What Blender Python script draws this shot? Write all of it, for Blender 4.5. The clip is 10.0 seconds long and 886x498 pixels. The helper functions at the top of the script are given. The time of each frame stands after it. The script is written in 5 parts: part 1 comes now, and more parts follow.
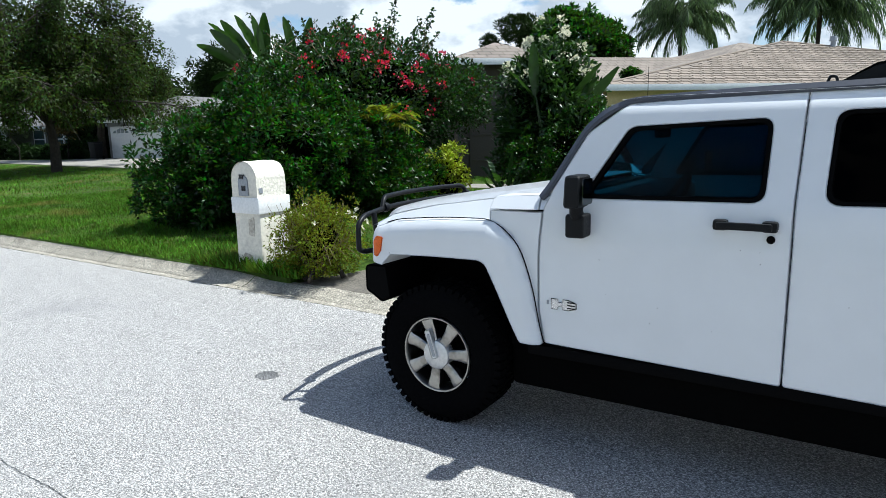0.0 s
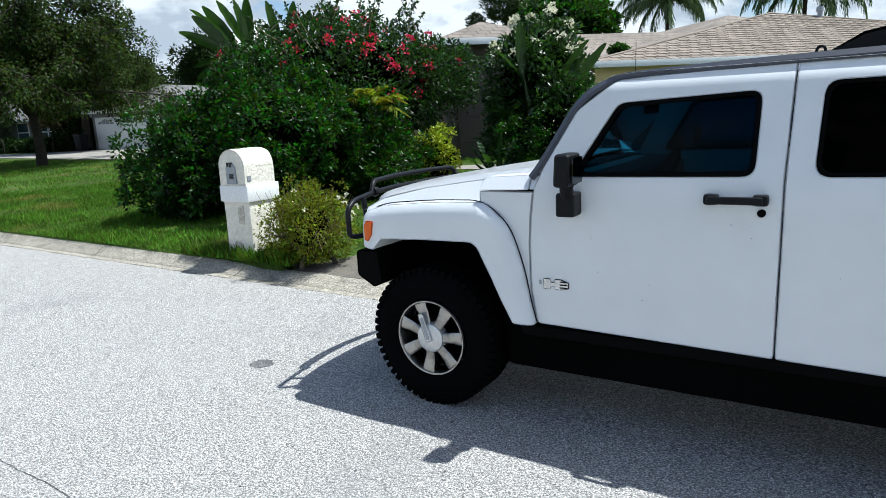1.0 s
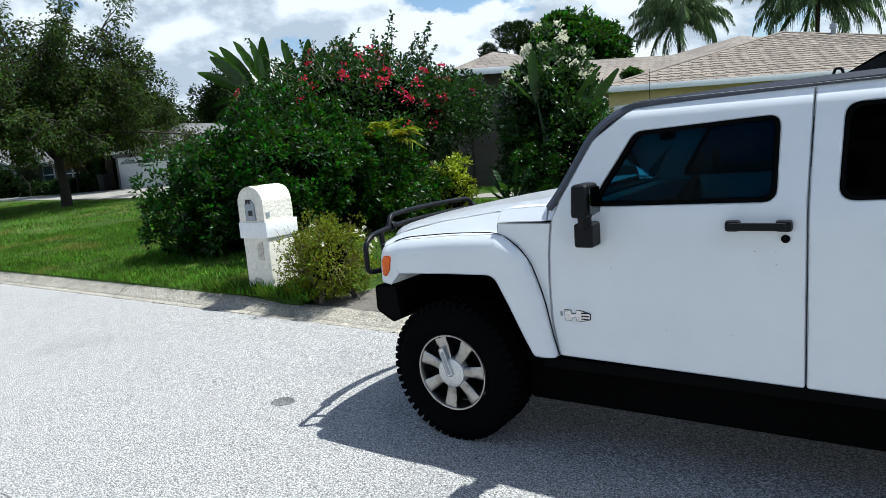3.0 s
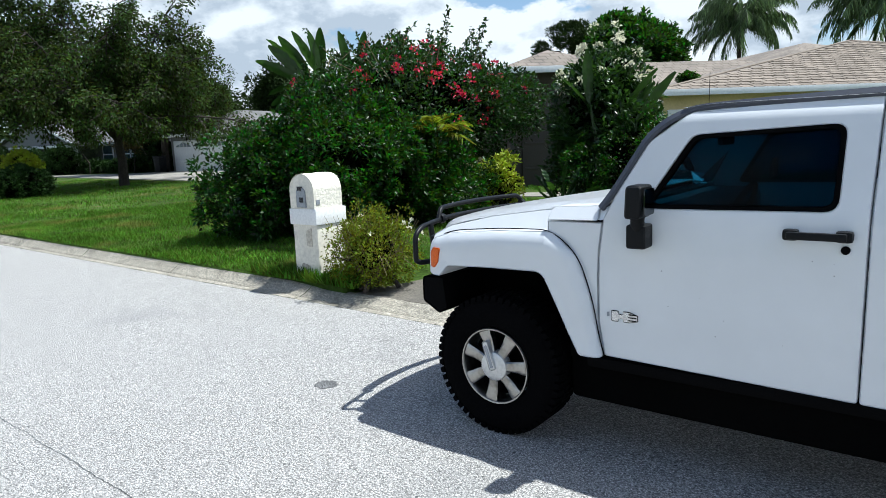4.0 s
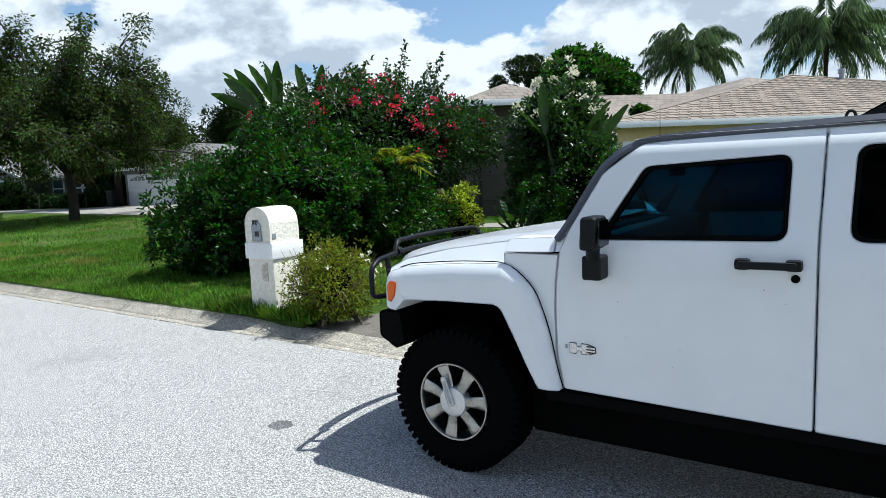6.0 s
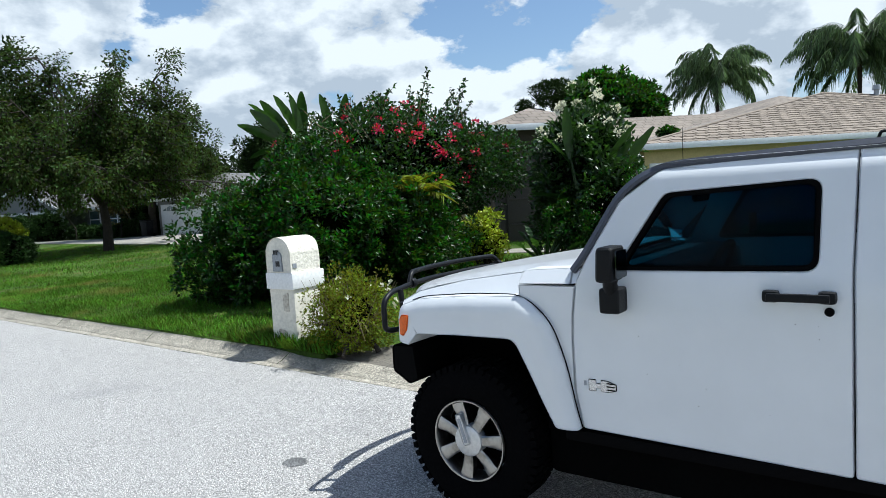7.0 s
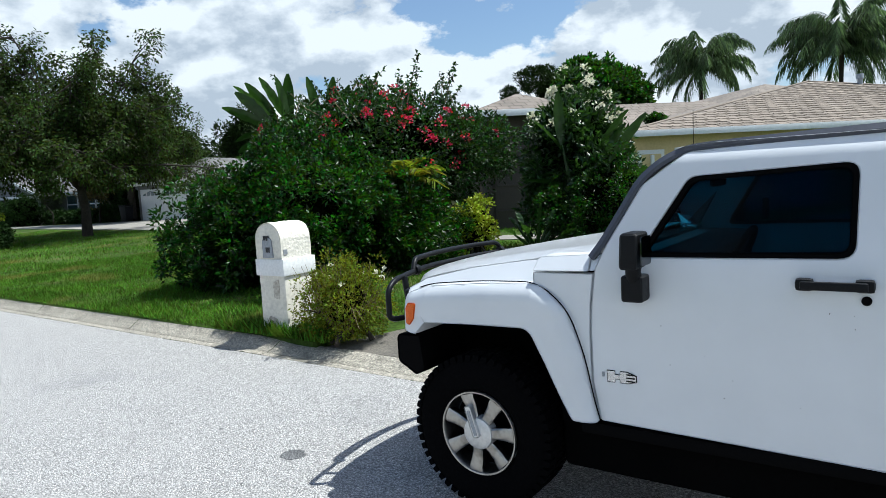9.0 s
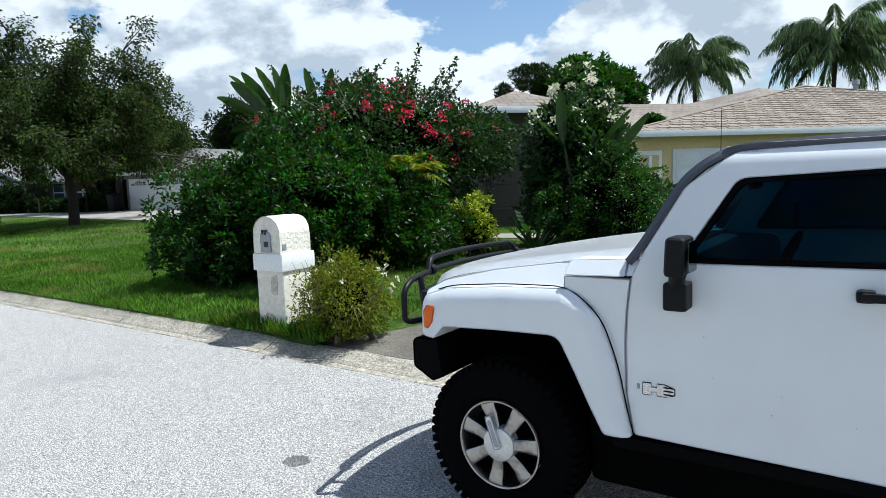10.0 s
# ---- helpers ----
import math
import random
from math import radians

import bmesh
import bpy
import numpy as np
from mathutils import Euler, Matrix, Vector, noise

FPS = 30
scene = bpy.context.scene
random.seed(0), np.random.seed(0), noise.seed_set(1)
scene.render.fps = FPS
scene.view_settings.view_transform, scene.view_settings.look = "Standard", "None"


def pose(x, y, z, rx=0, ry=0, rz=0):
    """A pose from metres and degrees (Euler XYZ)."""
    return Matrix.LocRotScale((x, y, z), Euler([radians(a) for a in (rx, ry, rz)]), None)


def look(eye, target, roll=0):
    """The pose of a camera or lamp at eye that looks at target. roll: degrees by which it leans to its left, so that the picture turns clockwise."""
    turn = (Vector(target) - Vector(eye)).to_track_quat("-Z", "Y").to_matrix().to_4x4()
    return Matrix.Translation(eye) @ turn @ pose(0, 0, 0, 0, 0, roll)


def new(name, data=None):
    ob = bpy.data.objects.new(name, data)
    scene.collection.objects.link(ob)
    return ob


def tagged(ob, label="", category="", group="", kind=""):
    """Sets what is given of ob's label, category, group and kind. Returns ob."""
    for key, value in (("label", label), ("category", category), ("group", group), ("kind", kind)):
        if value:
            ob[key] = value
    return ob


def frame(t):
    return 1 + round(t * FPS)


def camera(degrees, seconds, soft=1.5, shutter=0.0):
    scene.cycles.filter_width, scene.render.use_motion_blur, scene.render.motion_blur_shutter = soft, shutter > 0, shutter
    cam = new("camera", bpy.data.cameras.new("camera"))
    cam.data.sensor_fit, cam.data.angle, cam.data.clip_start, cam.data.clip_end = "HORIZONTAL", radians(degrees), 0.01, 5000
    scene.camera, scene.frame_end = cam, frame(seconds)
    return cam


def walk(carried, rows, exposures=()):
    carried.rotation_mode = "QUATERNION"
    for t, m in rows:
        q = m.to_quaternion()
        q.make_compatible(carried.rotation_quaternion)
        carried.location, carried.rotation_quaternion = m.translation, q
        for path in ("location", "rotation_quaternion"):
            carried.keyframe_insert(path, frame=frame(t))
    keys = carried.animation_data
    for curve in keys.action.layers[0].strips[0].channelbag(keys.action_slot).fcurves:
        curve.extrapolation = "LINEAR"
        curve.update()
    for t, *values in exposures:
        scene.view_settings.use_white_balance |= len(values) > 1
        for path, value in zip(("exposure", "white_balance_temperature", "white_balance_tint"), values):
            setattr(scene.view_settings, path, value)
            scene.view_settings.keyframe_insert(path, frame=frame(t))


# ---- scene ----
cam = camera(67.6, 10.0, soft=0.5)
EXPO, SKY, SUN = 0.65, 0.0220, 5.0
KELVIN, TINT = 5720, 4
CLOUD_DARK, CLOUD_LIGHT = (16.5, 17.8, 19.6), (30.0, 30.0, 30.0)
PATH = [
    (0, (2.052, -3.03, 1.683), (0.974, -1.383, 1.333), -1.2),
    (0.5, (2.058, -3.035, 1.676), (0.975, -1.397, 1.298), -2.0),
    (1, (2.048, -3.01, 1.682), (0.993, -1.36, 1.279), -2.8),
    (1.5, (2.047, -3.01, 1.688), (0.982, -1.359, 1.311), -3.5),
    (2, (2.05, -3.009, 1.693), (0.984, -1.358, 1.322), -3.6),
    (2.5, (2.038, -2.989, 1.7), (0.98, -1.332, 1.331), -3.6),
    (2.7, (2.041, -2.985, 1.703), (0.952, -1.344, 1.358), -4.5),
    (3.8, (2.027, -3.023, 1.719), (0.863, -1.423, 1.426), -3.1),
    (4, (2.027, -3.046, 1.699), (0.819, -1.485, 1.379), -2.2),
    (4.2, (2.021, -3.021, 1.69), (0.764, -1.508, 1.327), -1.4),
    (4.5, (2.013, -3.0, 1.69), (0.845, -1.434, 1.263), -2.6),
    (5, (2.003, -2.974, 1.698), (0.85, -1.388, 1.302), -2.6),
    (5.5, (2.014, -2.973, 1.714), (0.878, -1.349, 1.441), -3.3),
    (5.7, (2.018, -2.992, 1.702), (0.902, -1.351, 1.449), -2.8),
    (6.8, (2.021, -2.878, 1.71), (0.848, -1.268, 1.534), -3.0),
    (7, (2.024, -2.826, 1.723), (0.832, -1.228, 1.57), -3.5),
    (7.5, (2.038, -2.707, 1.729), (0.812, -1.134, 1.579), -1.4),
    (8, (1.994, -2.739, 1.725), (0.827, -1.119, 1.605), -2.4),
    (8.5, (1.892, -2.837, 1.722), (0.787, -1.176, 1.585), -3.4),
    (9, (1.822, -2.792, 1.714), (0.674, -1.167, 1.518), -3.2),
    (9.5, (1.75, -2.679, 1.702), (0.561, -1.086, 1.483), -1.2),
    (10, (1.57, -2.728, 1.719), (0.451, -1.084, 1.511), -1.9),
]
walk(cam, [(t, look(eye, target, roll)) for t, eye, target, roll in PATH], exposures=[(t, EXPO + e, KELVIN, TINT) for t, e in ((0.0, 0.0), (5.5, 0.0), (7.0, -0.10), (8.5, -0.12), (9.5, -0.05), (10.0, -0.03))])

# ---- light ----
SUN_DIR = Vector((0.385, 0.265, 1.0)).normalized()
elev = math.asin(SUN_DIR.z)
world = bpy.data.worlds.new("sky")
scene.world = world
world.use_nodes = True
wt = world.node_tree
wt.nodes.clear()


def wnode(kind, **kw):
    n = wt.nodes.new(kind)
    for k, v in kw.items():
        n.inputs[k].default_value = v
    return n


def wmath(op, a, b=None):
    n = wt.nodes.new("ShaderNodeMath")
    n.operation = op
    for i, v in enumerate((a, b)):
        if v is None:
            continue
        if isinstance(v, (int, float)):
            n.inputs[i].default_value = v
        else:
            wt.links.new(v, n.inputs[i])
    return n.outputs[0]


sky = wt.nodes.new("ShaderNodeTexSky")
sky.sky_type, sky.sun_disc = "NISHITA", False
sky.sun_elevation, sky.sun_rotation = elev, math.atan2(SUN_DIR.x, SUN_DIR.y)
sky.air_density, sky.dust_density = 1.0, 1.4
coord = wt.nodes.new("ShaderNodeTexCoord")
sep = wt.nodes.new("ShaderNodeSeparateXYZ")
wt.links.new(coord.outputs["Generated"], sep.inputs[0])
puff = wt.nodes.new("ShaderNodeCombineXYZ")
wt.links.new(sep.outputs[0], puff.inputs[0])
wt.links.new(sep.outputs[1], puff.inputs[1])
wt.links.new(wmath("MULTIPLY", sep.outputs[2], 1.7), puff.inputs[2])
above = wt.nodes.new("ShaderNodeVectorMath")
above.operation = "ADD"
above.inputs[1].default_value = (SUN_DIR.x * 0.04, SUN_DIR.y * 0.04, 0.055)
wt.links.new(puff.outputs[0], above.inputs[0])


def cloud_noise(vec, scale=5.6, detail=10.0, rough=0.56):
    n = wnode("ShaderNodeTexNoise", Scale=scale, Detail=detail, Roughness=rough)
    wt.links.new(vec, n.inputs["Vector"])
    return n.outputs["Fac"]


here, there = cloud_noise(puff.outputs[0]), cloud_noise(above.outputs[0])
# heaps stand closer towards the horizon, the zenith is clearer
dense = wmath("ADD", here, wmath("MULTIPLY", wmath("SUBTRACT", 0.25, sep.outputs[2]), 0.50))
cover = wt.nodes.new("ShaderNodeValToRGB")
cover.color_ramp.elements[0].position, cover.color_ramp.elements[1].position = 0.418, 0.462
wt.links.new(dense, cover.inputs[0])
tone = wt.nodes.new("ShaderNodeValToRGB")
tone.color_ramp.elements[0].position, tone.color_ramp.elements[1].position = 0.42, 0.56
tone.color_ramp.elements[0].color = (*CLOUD_DARK, 1)
tone.color_ramp.elements[1].color = (*CLOUD_LIGHT, 1)
wt.links.new(wmath("ADD", wmath("SUBTRACT", here, there), 0.5), tone.inputs[0])
mix = wt.nodes.new("ShaderNodeMix")
mix.data_type = "RGBA"
wt.links.new(cover.outputs[0], mix.inputs[0])
clear = wt.nodes.new("ShaderNodeVectorMath")
clear.operation = "SCALE"
clear.inputs[3].default_value = 4.2
wt.links.new(sky.outputs[0], clear.inputs[0])
wt.links.new(clear.outputs[0], mix.inputs[6])
wt.links.new(tone.outputs[0], mix.inputs[7])
back = wnode("ShaderNodeBackground", Strength=SKY)
wt.links.new(mix.outputs[2], back.inputs[0])
wout = wt.nodes.new("ShaderNodeOutputWorld")
wt.links.new(back.outputs[0], wout.inputs[0])

lamp = bpy.data.lights.new("sun", "SUN")
lamp.energy, lamp.angle, lamp.color = SUN, radians(0.55), (1.0, 0.935, 0.84)
sun = new("sun", lamp)
sun.matrix_world = look((20, 20, 40), Vector((20, 20, 40)) - SUN_DIR)


# ---- materials ----
def mat(name, col, rough=0.6, metal=0.0, vary=0.25, fine=60.0, coarse=1.5, bump=0.0, island=0.0, stain=None, coat=0.0, spec=0.5, trans=None, hue=None, hard=(0.3, 0.7), grain=0.0, each=0.0, cells=None, glow=None):
    m = bpy.data.materials.new(name)
    m.use_nodes = True
    nt = m.node_tree
    bs = nt.nodes["Principled BSDF"]
    bs.inputs["Roughness"].default_value, bs.inputs["Metallic"].default_value = rough, metal
    bs.inputs["Coat Weight"].default_value, bs.inputs["Coat Roughness"].default_value = coat, 0.04
    bs.inputs["Specular IOR Level"].default_value = spec
    tc = nt.nodes.new("ShaderNodeTexCoord")

    def noise_of(scale, detail=4.0):
        n = nt.nodes.new("ShaderNodeTexNoise")
        n.inputs["Scale"].default_value, n.inputs["Detail"].default_value = scale, detail
        nt.links.new(tc.outputs["Object"], n.inputs["Vector"])
        return n.outputs["Fac"]

    def ranged(src, lo, hi, a=0.3, b=0.7):
        r = nt.nodes.new("ShaderNodeMapRange")
        nt.links.new(src, r.inputs[0])
        for i, v in zip((1, 2, 3, 4), (a, b, lo, hi)):
            r.inputs[i].default_value = v
        return r.outputs[0]

    def mul(a, b):
        n = nt.nodes.new("ShaderNodeMath")
        n.operation = "MULTIPLY"
        nt.links.new(a, n.inputs[0]), nt.links.new(b, n.inputs[1])
        return n.outputs[0]

    f = noise_of(fine)
    v = mul(ranged(f, 1 - vary, 1 + vary, *hard), ranged(noise_of(coarse, 3.0), 1 - vary * 0.7, 1 + vary * 0.7))
    if grain:
        v = mul(v, ranged(noise_of(grain, 2.0), 0.55, 1.45, 0.38, 0.62))
    if cells:
        # single stones of an aggregate: size, darkest and lightest tone
        vo = nt.nodes.new("ShaderNodeTexVoronoi")
        vo.inputs["Scale"].default_value = cells[0]
        nt.links.new(tc.outputs["Object"], vo.inputs["Vector"])
        sc = nt.nodes.new("ShaderNodeSeparateColor")
        nt.links.new(vo.outputs["Color"], sc.inputs[0])
        v = mul(v, ranged(sc.outputs[0], cells[1], cells[2], 0.0, 1.0))
        f = mul(f, ranged(vo.outputs["Distance"], 1.3, 0.4, 0.0, 0.8))
    if each:
        oi = nt.nodes.new("ShaderNodeObjectInfo")
        v = mul(v, ranged(oi.outputs["Random"], 1 - each, 1 + each, 0.0, 1.0))
    if island:
        g = nt.nodes.new("ShaderNodeNewGeometry")
        v = mul(v, ranged(g.outputs["Random Per Island"], 1 - island, 1 + island, 0.0, 1.0))
    hs = nt.nodes.new("ShaderNodeHueSaturation")
    hs.inputs["Color"].default_value = (*col, 1)
    nt.links.new(v, hs.inputs["Value"])
    if hue:
        g = nt.nodes.new("ShaderNodeNewGeometry")
        nt.links.new(ranged(g.outputs["Random Per Island"], 0.5 - hue, 0.5 + hue, 0.0, 1.0), hs.inputs["Hue"])
    out = hs.outputs[0]
    if stain:
        scale, lo, hi, scol = stain
        mx = nt.nodes.new("ShaderNodeMix")
        mx.data_type = "RGBA"
        nt.links.new(ranged(noise_of(scale, 6.0), 0.0, 1.0, lo, hi), mx.inputs[0])
        nt.links.new(out, mx.inputs[6])
        mx.inputs[7].default_value = (*scol, 1)
        out = mx.outputs[2]
    nt.links.new(out, bs.inputs["Base Color"])
    if bump:
        b = nt.nodes.new("ShaderNodeBump")
        b.inputs["Strength"].default_value, b.inputs["Distance"].default_value = min(1, bump), 0.01
        nt.links.new(f, b.inputs["Height"])
        nt.links.new(b.outputs[0], bs.inputs["Normal"])
    if trans:
        tr = nt.nodes.new("ShaderNodeBsdfTranslucent")
        ms = nt.nodes.new("ShaderNodeMixShader")
        ms.inputs[0].default_value = trans
        lit = out
        if glow:
            # leaf flesh passes more, yellower light than its skin reflects
            gm = nt.nodes.new("ShaderNodeMix")
            gm.data_type, gm.blend_type, gm.clamp_result = "RGBA", "MULTIPLY", False
            gm.inputs[0].default_value = 1.0
            gm.inputs[7].default_value = (*glow, 1)
            nt.links.new(out, gm.inputs[6])
            lit = gm.outputs[2]
        nt.links.new(lit, tr.inputs[0])
        nt.links.new(bs.outputs[0], ms.inputs[1]), nt.links.new(tr.outputs[0], ms.inputs[2])
        nt.links.new(ms.outputs[0], nt.nodes["Material Output"].inputs[0])
    return m


def glass_mat(name, tint, gloss=1.0):
    m = bpy.data.materials.new(name)
    m.use_nodes = True
    nt = m.node_tree
    nt.nodes.remove(nt.nodes["Principled BSDF"])
    t, g, fr, ms = (nt.nodes.new("ShaderNode" + k) for k in ("BsdfTransparent", "BsdfGlossy", "Fresnel", "MixShader"))
    t.inputs[0].default_value, g.inputs[0].default_value = (*tint, 1), (gloss, gloss, gloss, 1)
    g.inputs["Roughness"].default_value, fr.inputs[0].default_value = 0.01, 1.45
    nt.links.new(fr.outputs[0], ms.inputs[0])
    nt.links.new(t.outputs[0], ms.inputs[1]), nt.links.new(g.outputs[0], ms.inputs[2])
    nt.links.new(ms.outputs[0], nt.nodes["Material Output"].inputs[0])
    return m


def brick_mat(name, c1, c2, mortar, w, h, gap, rough=0.9):
    """Courses of tabs, measured along the object's own x and y."""
    m = mat(name, c1, rough, vary=0.3, fine=90.0, coarse=0.8)
    nt = m.node_tree
    bs = nt.nodes["Principled BSDF"]
    br = nt.nodes.new("ShaderNodeTexBrick")
    uv = nt.nodes.new("ShaderNodeUVMap")
    nt.links.new(uv.outputs[0], br.inputs["Vector"])
    for k, v in (("Color1", (*c1, 1)), ("Color2", (*c2, 1)), ("Mortar", (*mortar, 1)), ("Scale", 1.0), ("Mortar Size", gap), ("Brick Width", w), ("Row Height", h), ("Bias", 0.0), ("Mortar Smooth", 0.3)):
        br.inputs[k].default_value = v
    mx = nt.nodes.new("ShaderNodeMix")
    mx.data_type, mx.blend_type = "RGBA", "MULTIPLY"
    mx.inputs[0].default_value = 1.0
    old = bs.inputs["Base Color"].links[0].from_socket
    hs = old.node
    hs.inputs["Color"].default_value = (1, 1, 1, 1)
    nt.links.new(br.outputs[0], mx.inputs[6]), nt.links.new(old, mx.inputs[7])
    nt.links.new(mx.outputs[2], bs.inputs["Base Color"])
    b = nt.nodes.new("ShaderNodeBump")
    b.inputs["Strength"].default_value, b.inputs["Distance"].default_value, b.invert = 0.8, 0.012, True
    nt.links.new(br.outputs["Fac"], b.inputs["Height"])
    nt.links.new(b.outputs[0], bs.inputs["Normal"])
    return m


M_ROAD = mat("asphalt", (0.325, 0.316, 0.303), 0.9, vary=0.42, fine=85.0, coarse=0.0, bump=1.0, hard=(0.38, 0.62), grain=190.0, cells=(140.0, 0.42, 1.58), stain=(0.5, 0.60, 0.85, (0.19, 0.19, 0.195)))
M_KERB = mat("kerb_concrete", (0.30, 0.275, 0.225), 0.95, vary=0.5, fine=38.0, coarse=2.5, bump=1.0, grain=110.0, stain=(2.5, 0.50, 0.72, (0.13, 0.12, 0.095)))
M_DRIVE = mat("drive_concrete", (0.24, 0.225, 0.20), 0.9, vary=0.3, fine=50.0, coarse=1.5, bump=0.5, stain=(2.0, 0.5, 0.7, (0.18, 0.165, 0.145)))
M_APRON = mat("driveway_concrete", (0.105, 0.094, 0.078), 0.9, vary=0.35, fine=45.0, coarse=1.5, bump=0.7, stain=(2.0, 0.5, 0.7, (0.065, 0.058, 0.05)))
M_SOIL = mat("lawn_soil", (0.042, 0.075, 0.012), 0.95, spec=0.1, vary=0.5, fine=18.0, coarse=0.6, bump=0.6, stain=(1.3, 0.55, 0.72, (0.10, 0.095, 0.04)))
M_GRASS = mat("grass_blades", (0.085, 0.170, 0.012), 0.6, vary=0.4, fine=3.0, coarse=0.5, island=0.7, hue=0.035, trans=0.3, spec=0.12, stain=(0.9, 0.55, 0.72, (0.20, 0.19, 0.045)))
M_WHITE = mat("white_car_paint", (0.665, 0.68, 0.70), 0.36, vary=0.02, fine=6.0, coarse=1.0, coat=0.35, spec=0.4)
M_SEAM = mat("black_seal", (0.002, 0.002, 0.0022), 0.7, spec=0.04, vary=0.2, fine=80)
M_BLACK = mat("black_trim", (0.0055, 0.006, 0.007), 0.5, spec=0.16, vary=0.25, fine=200.0, bump=0.3)
M_TUBE = mat("black_powder_coat", (0.006, 0.0065, 0.008), 0.42, spec=0.18, vary=0.2, fine=150.0, bump=0.1)
M_GREY = mat("grey_trim", (0.036, 0.041, 0.058), 0.5, vary=0.12, fine=90.0)
M_RUBBER = mat("tyre_rubber", (0.0025, 0.0025, 0.0028), 0.95, spec=0.03, vary=0.3, fine=70.0, bump=0.3)
M_CHROME = mat("wheel_chrome", (0.36, 0.35, 0.335), 0.30, metal=1.0, vary=0.15, fine=25.0, coarse=8.0, stain=(14.0, 0.5, 0.75, (0.20, 0.19, 0.17)))
M_CAP = mat("wheel_cap_satin", (0.62, 0.62, 0.62), 0.42, metal=0.7, vary=0.1, fine=60.0)
M_BADGE = mat("badge_chrome", (0.55, 0.56, 0.58), 0.25, metal=1.0, vary=0.05)
M_AMBER = mat("amber_lens", (0.62, 0.105, 0.004), 0.35, vary=0.2, fine=120.0, coat=0.12, spec=0.25)
M_DIRT = mat("paint_chip", (0.09, 0.08, 0.07), 0.8)
M_GLASS = glass_mat("side_glass", (0.10, 0.28, 0.37), 0.09)
M_GLASSD = glass_mat("privacy_glass", (0.002, 0.0025, 0.003), 0.03)
M_SHIELD = glass_mat("windscreen_glass", (0.55, 0.70, 0.70))
M_SEAT = mat("dark_seat", (0.02, 0.022, 0.03), 0.7, vary=0.2)
M_DASH = mat("dash_plastic", (0.05, 0.055, 0.06), 0.6, vary=0.2)
M_STUCCO = mat("cream_stucco", (0.70, 0.665, 0.575), 0.9, vary=0.10, fine=28.0, coarse=5.0, bump=1.0, stain=(9.0, 0.64, 0.76, (0.50, 0.45, 0.37)))
M_BAND = mat("white_band", (0.74, 0.74, 0.73), 0.7, vary=0.08, fine=30.0, bump=0.3)
M_PLATE = mat("grey_plate", (0.30, 0.32, 0.35), 0.5, metal=0.3, vary=0.15, fine=40.0)
M_INK = mat("dark_ink", (0.02, 0.02, 0.022), 0.6)
M_LEAF = mat("hedge_leaf", (0.0105, 0.038, 0.0018), 0.38, vary=0.3, fine=3.0, coarse=0.7, island=0.85, hue=0.035, trans=0.42, spec=0.34, glow=(3.6, 2.7, 2.0))
M_LEAFD = mat("vine_leaf", (0.0105, 0.032, 0.004), 0.45, vary=0.2, fine=3.0, coarse=0.7, island=0.75, hue=0.03, trans=0.35, spec=0.3, glow=(3.4, 2.6, 2.0))
M_LEAFY = mat("yellow_leaf", (0.29, 0.35, 0.012), 0.5, vary=0.2, fine=3.0, island=0.4, hue=0.03, trans=0.3)
M_LEAFO = mat("oak_leaf", (0.023, 0.038, 0.0068), 0.55, vary=0.2, fine=2.0, coarse=0.4, island=0.85, hue=0.04, trans=0.35, spec=0.12, glow=(3.0, 2.6, 2.0))
M_LEAFW = mat("weed_leaf", (0.10, 0.125, 0.009), 0.6, vary=0.25, fine=6.0, island=0.7, hue=0.045, trans=0.35, spec=0.15, glow=(2.6, 2.2, 1.2))
M_PALM = mat("palm_leaf", (0.085, 0.135, 0.055), 0.45, vary=0.2, fine=2.0, island=0.6, trans=0.35, glow=(1.6, 1.6, 1.4))
# leaf colour darkened to paint the shaded gaps between clumps
M_INNER_SHADE = mat("inner_shade_leaf", (0.003, 0.005, 0.0013), 0.9, vary=0.3, fine=4.0, island=0.4, spec=0.03)
M_BANANA = mat("broad_leaf", (0.018, 0.050, 0.007), 0.33, vary=0.2, fine=9.0, island=0.45, trans=0.3, glow=(2.0, 1.8, 1.4))
M_FAR = mat("far_leaf", (0.020, 0.038, 0.008), 0.7, vary=0.2, fine=1.0, island=0.4, trans=0.2, spec=0.1)
M_CLIP = mat("clipped_leaf", (0.016, 0.040, 0.006), 0.6, vary=0.2, fine=2.0, island=0.5, trans=0.15, spec=0.15)
M_MYRTLE = mat("myrtle_leaf", (0.13, 0.095, 0.035), 0.7, vary=0.2, island=0.5, hue=0.03, trans=0.3, spec=0.1)
M_PINK = mat("pink_bract", (0.55, 0.020, 0.075), 0.55, vary=0.15, island=0.4, hue=0.02, trans=0.35)
M_BLOOM = mat("white_bloom", (0.74, 0.72, 0.55), 0.6, vary=0.1, island=0.15, trans=0.3)
M_STEM = mat("dry_stem", (0.17, 0.13, 0.07), 0.8, vary=0.3, fine=30)
M_BARK = mat("bark", (0.028, 0.022, 0.017), 0.95, vary=0.45, fine=14.0, coarse=2.0, bump=1.0)
M_YELLOW = mat("pale_yellow_wall", (0.58, 0.47, 0.25), 0.9, vary=0.08, fine=25.0, bump=0.4)
# taupe taken far down; it carries the shade under the entrance eave
M_TAUPE_SHADE = mat("taupe_wall_with_shade", (0.055, 0.046, 0.039), 0.9, vary=0.1, fine=25.0, bump=0.4)
M_TRIM = mat("white_trim", (0.72, 0.73, 0.74), 0.6, vary=0.06, fine=20.0)
M_DOOR = mat("garage_door_white", (0.66, 0.67, 0.70), 0.55, vary=0.05, fine=10.0)
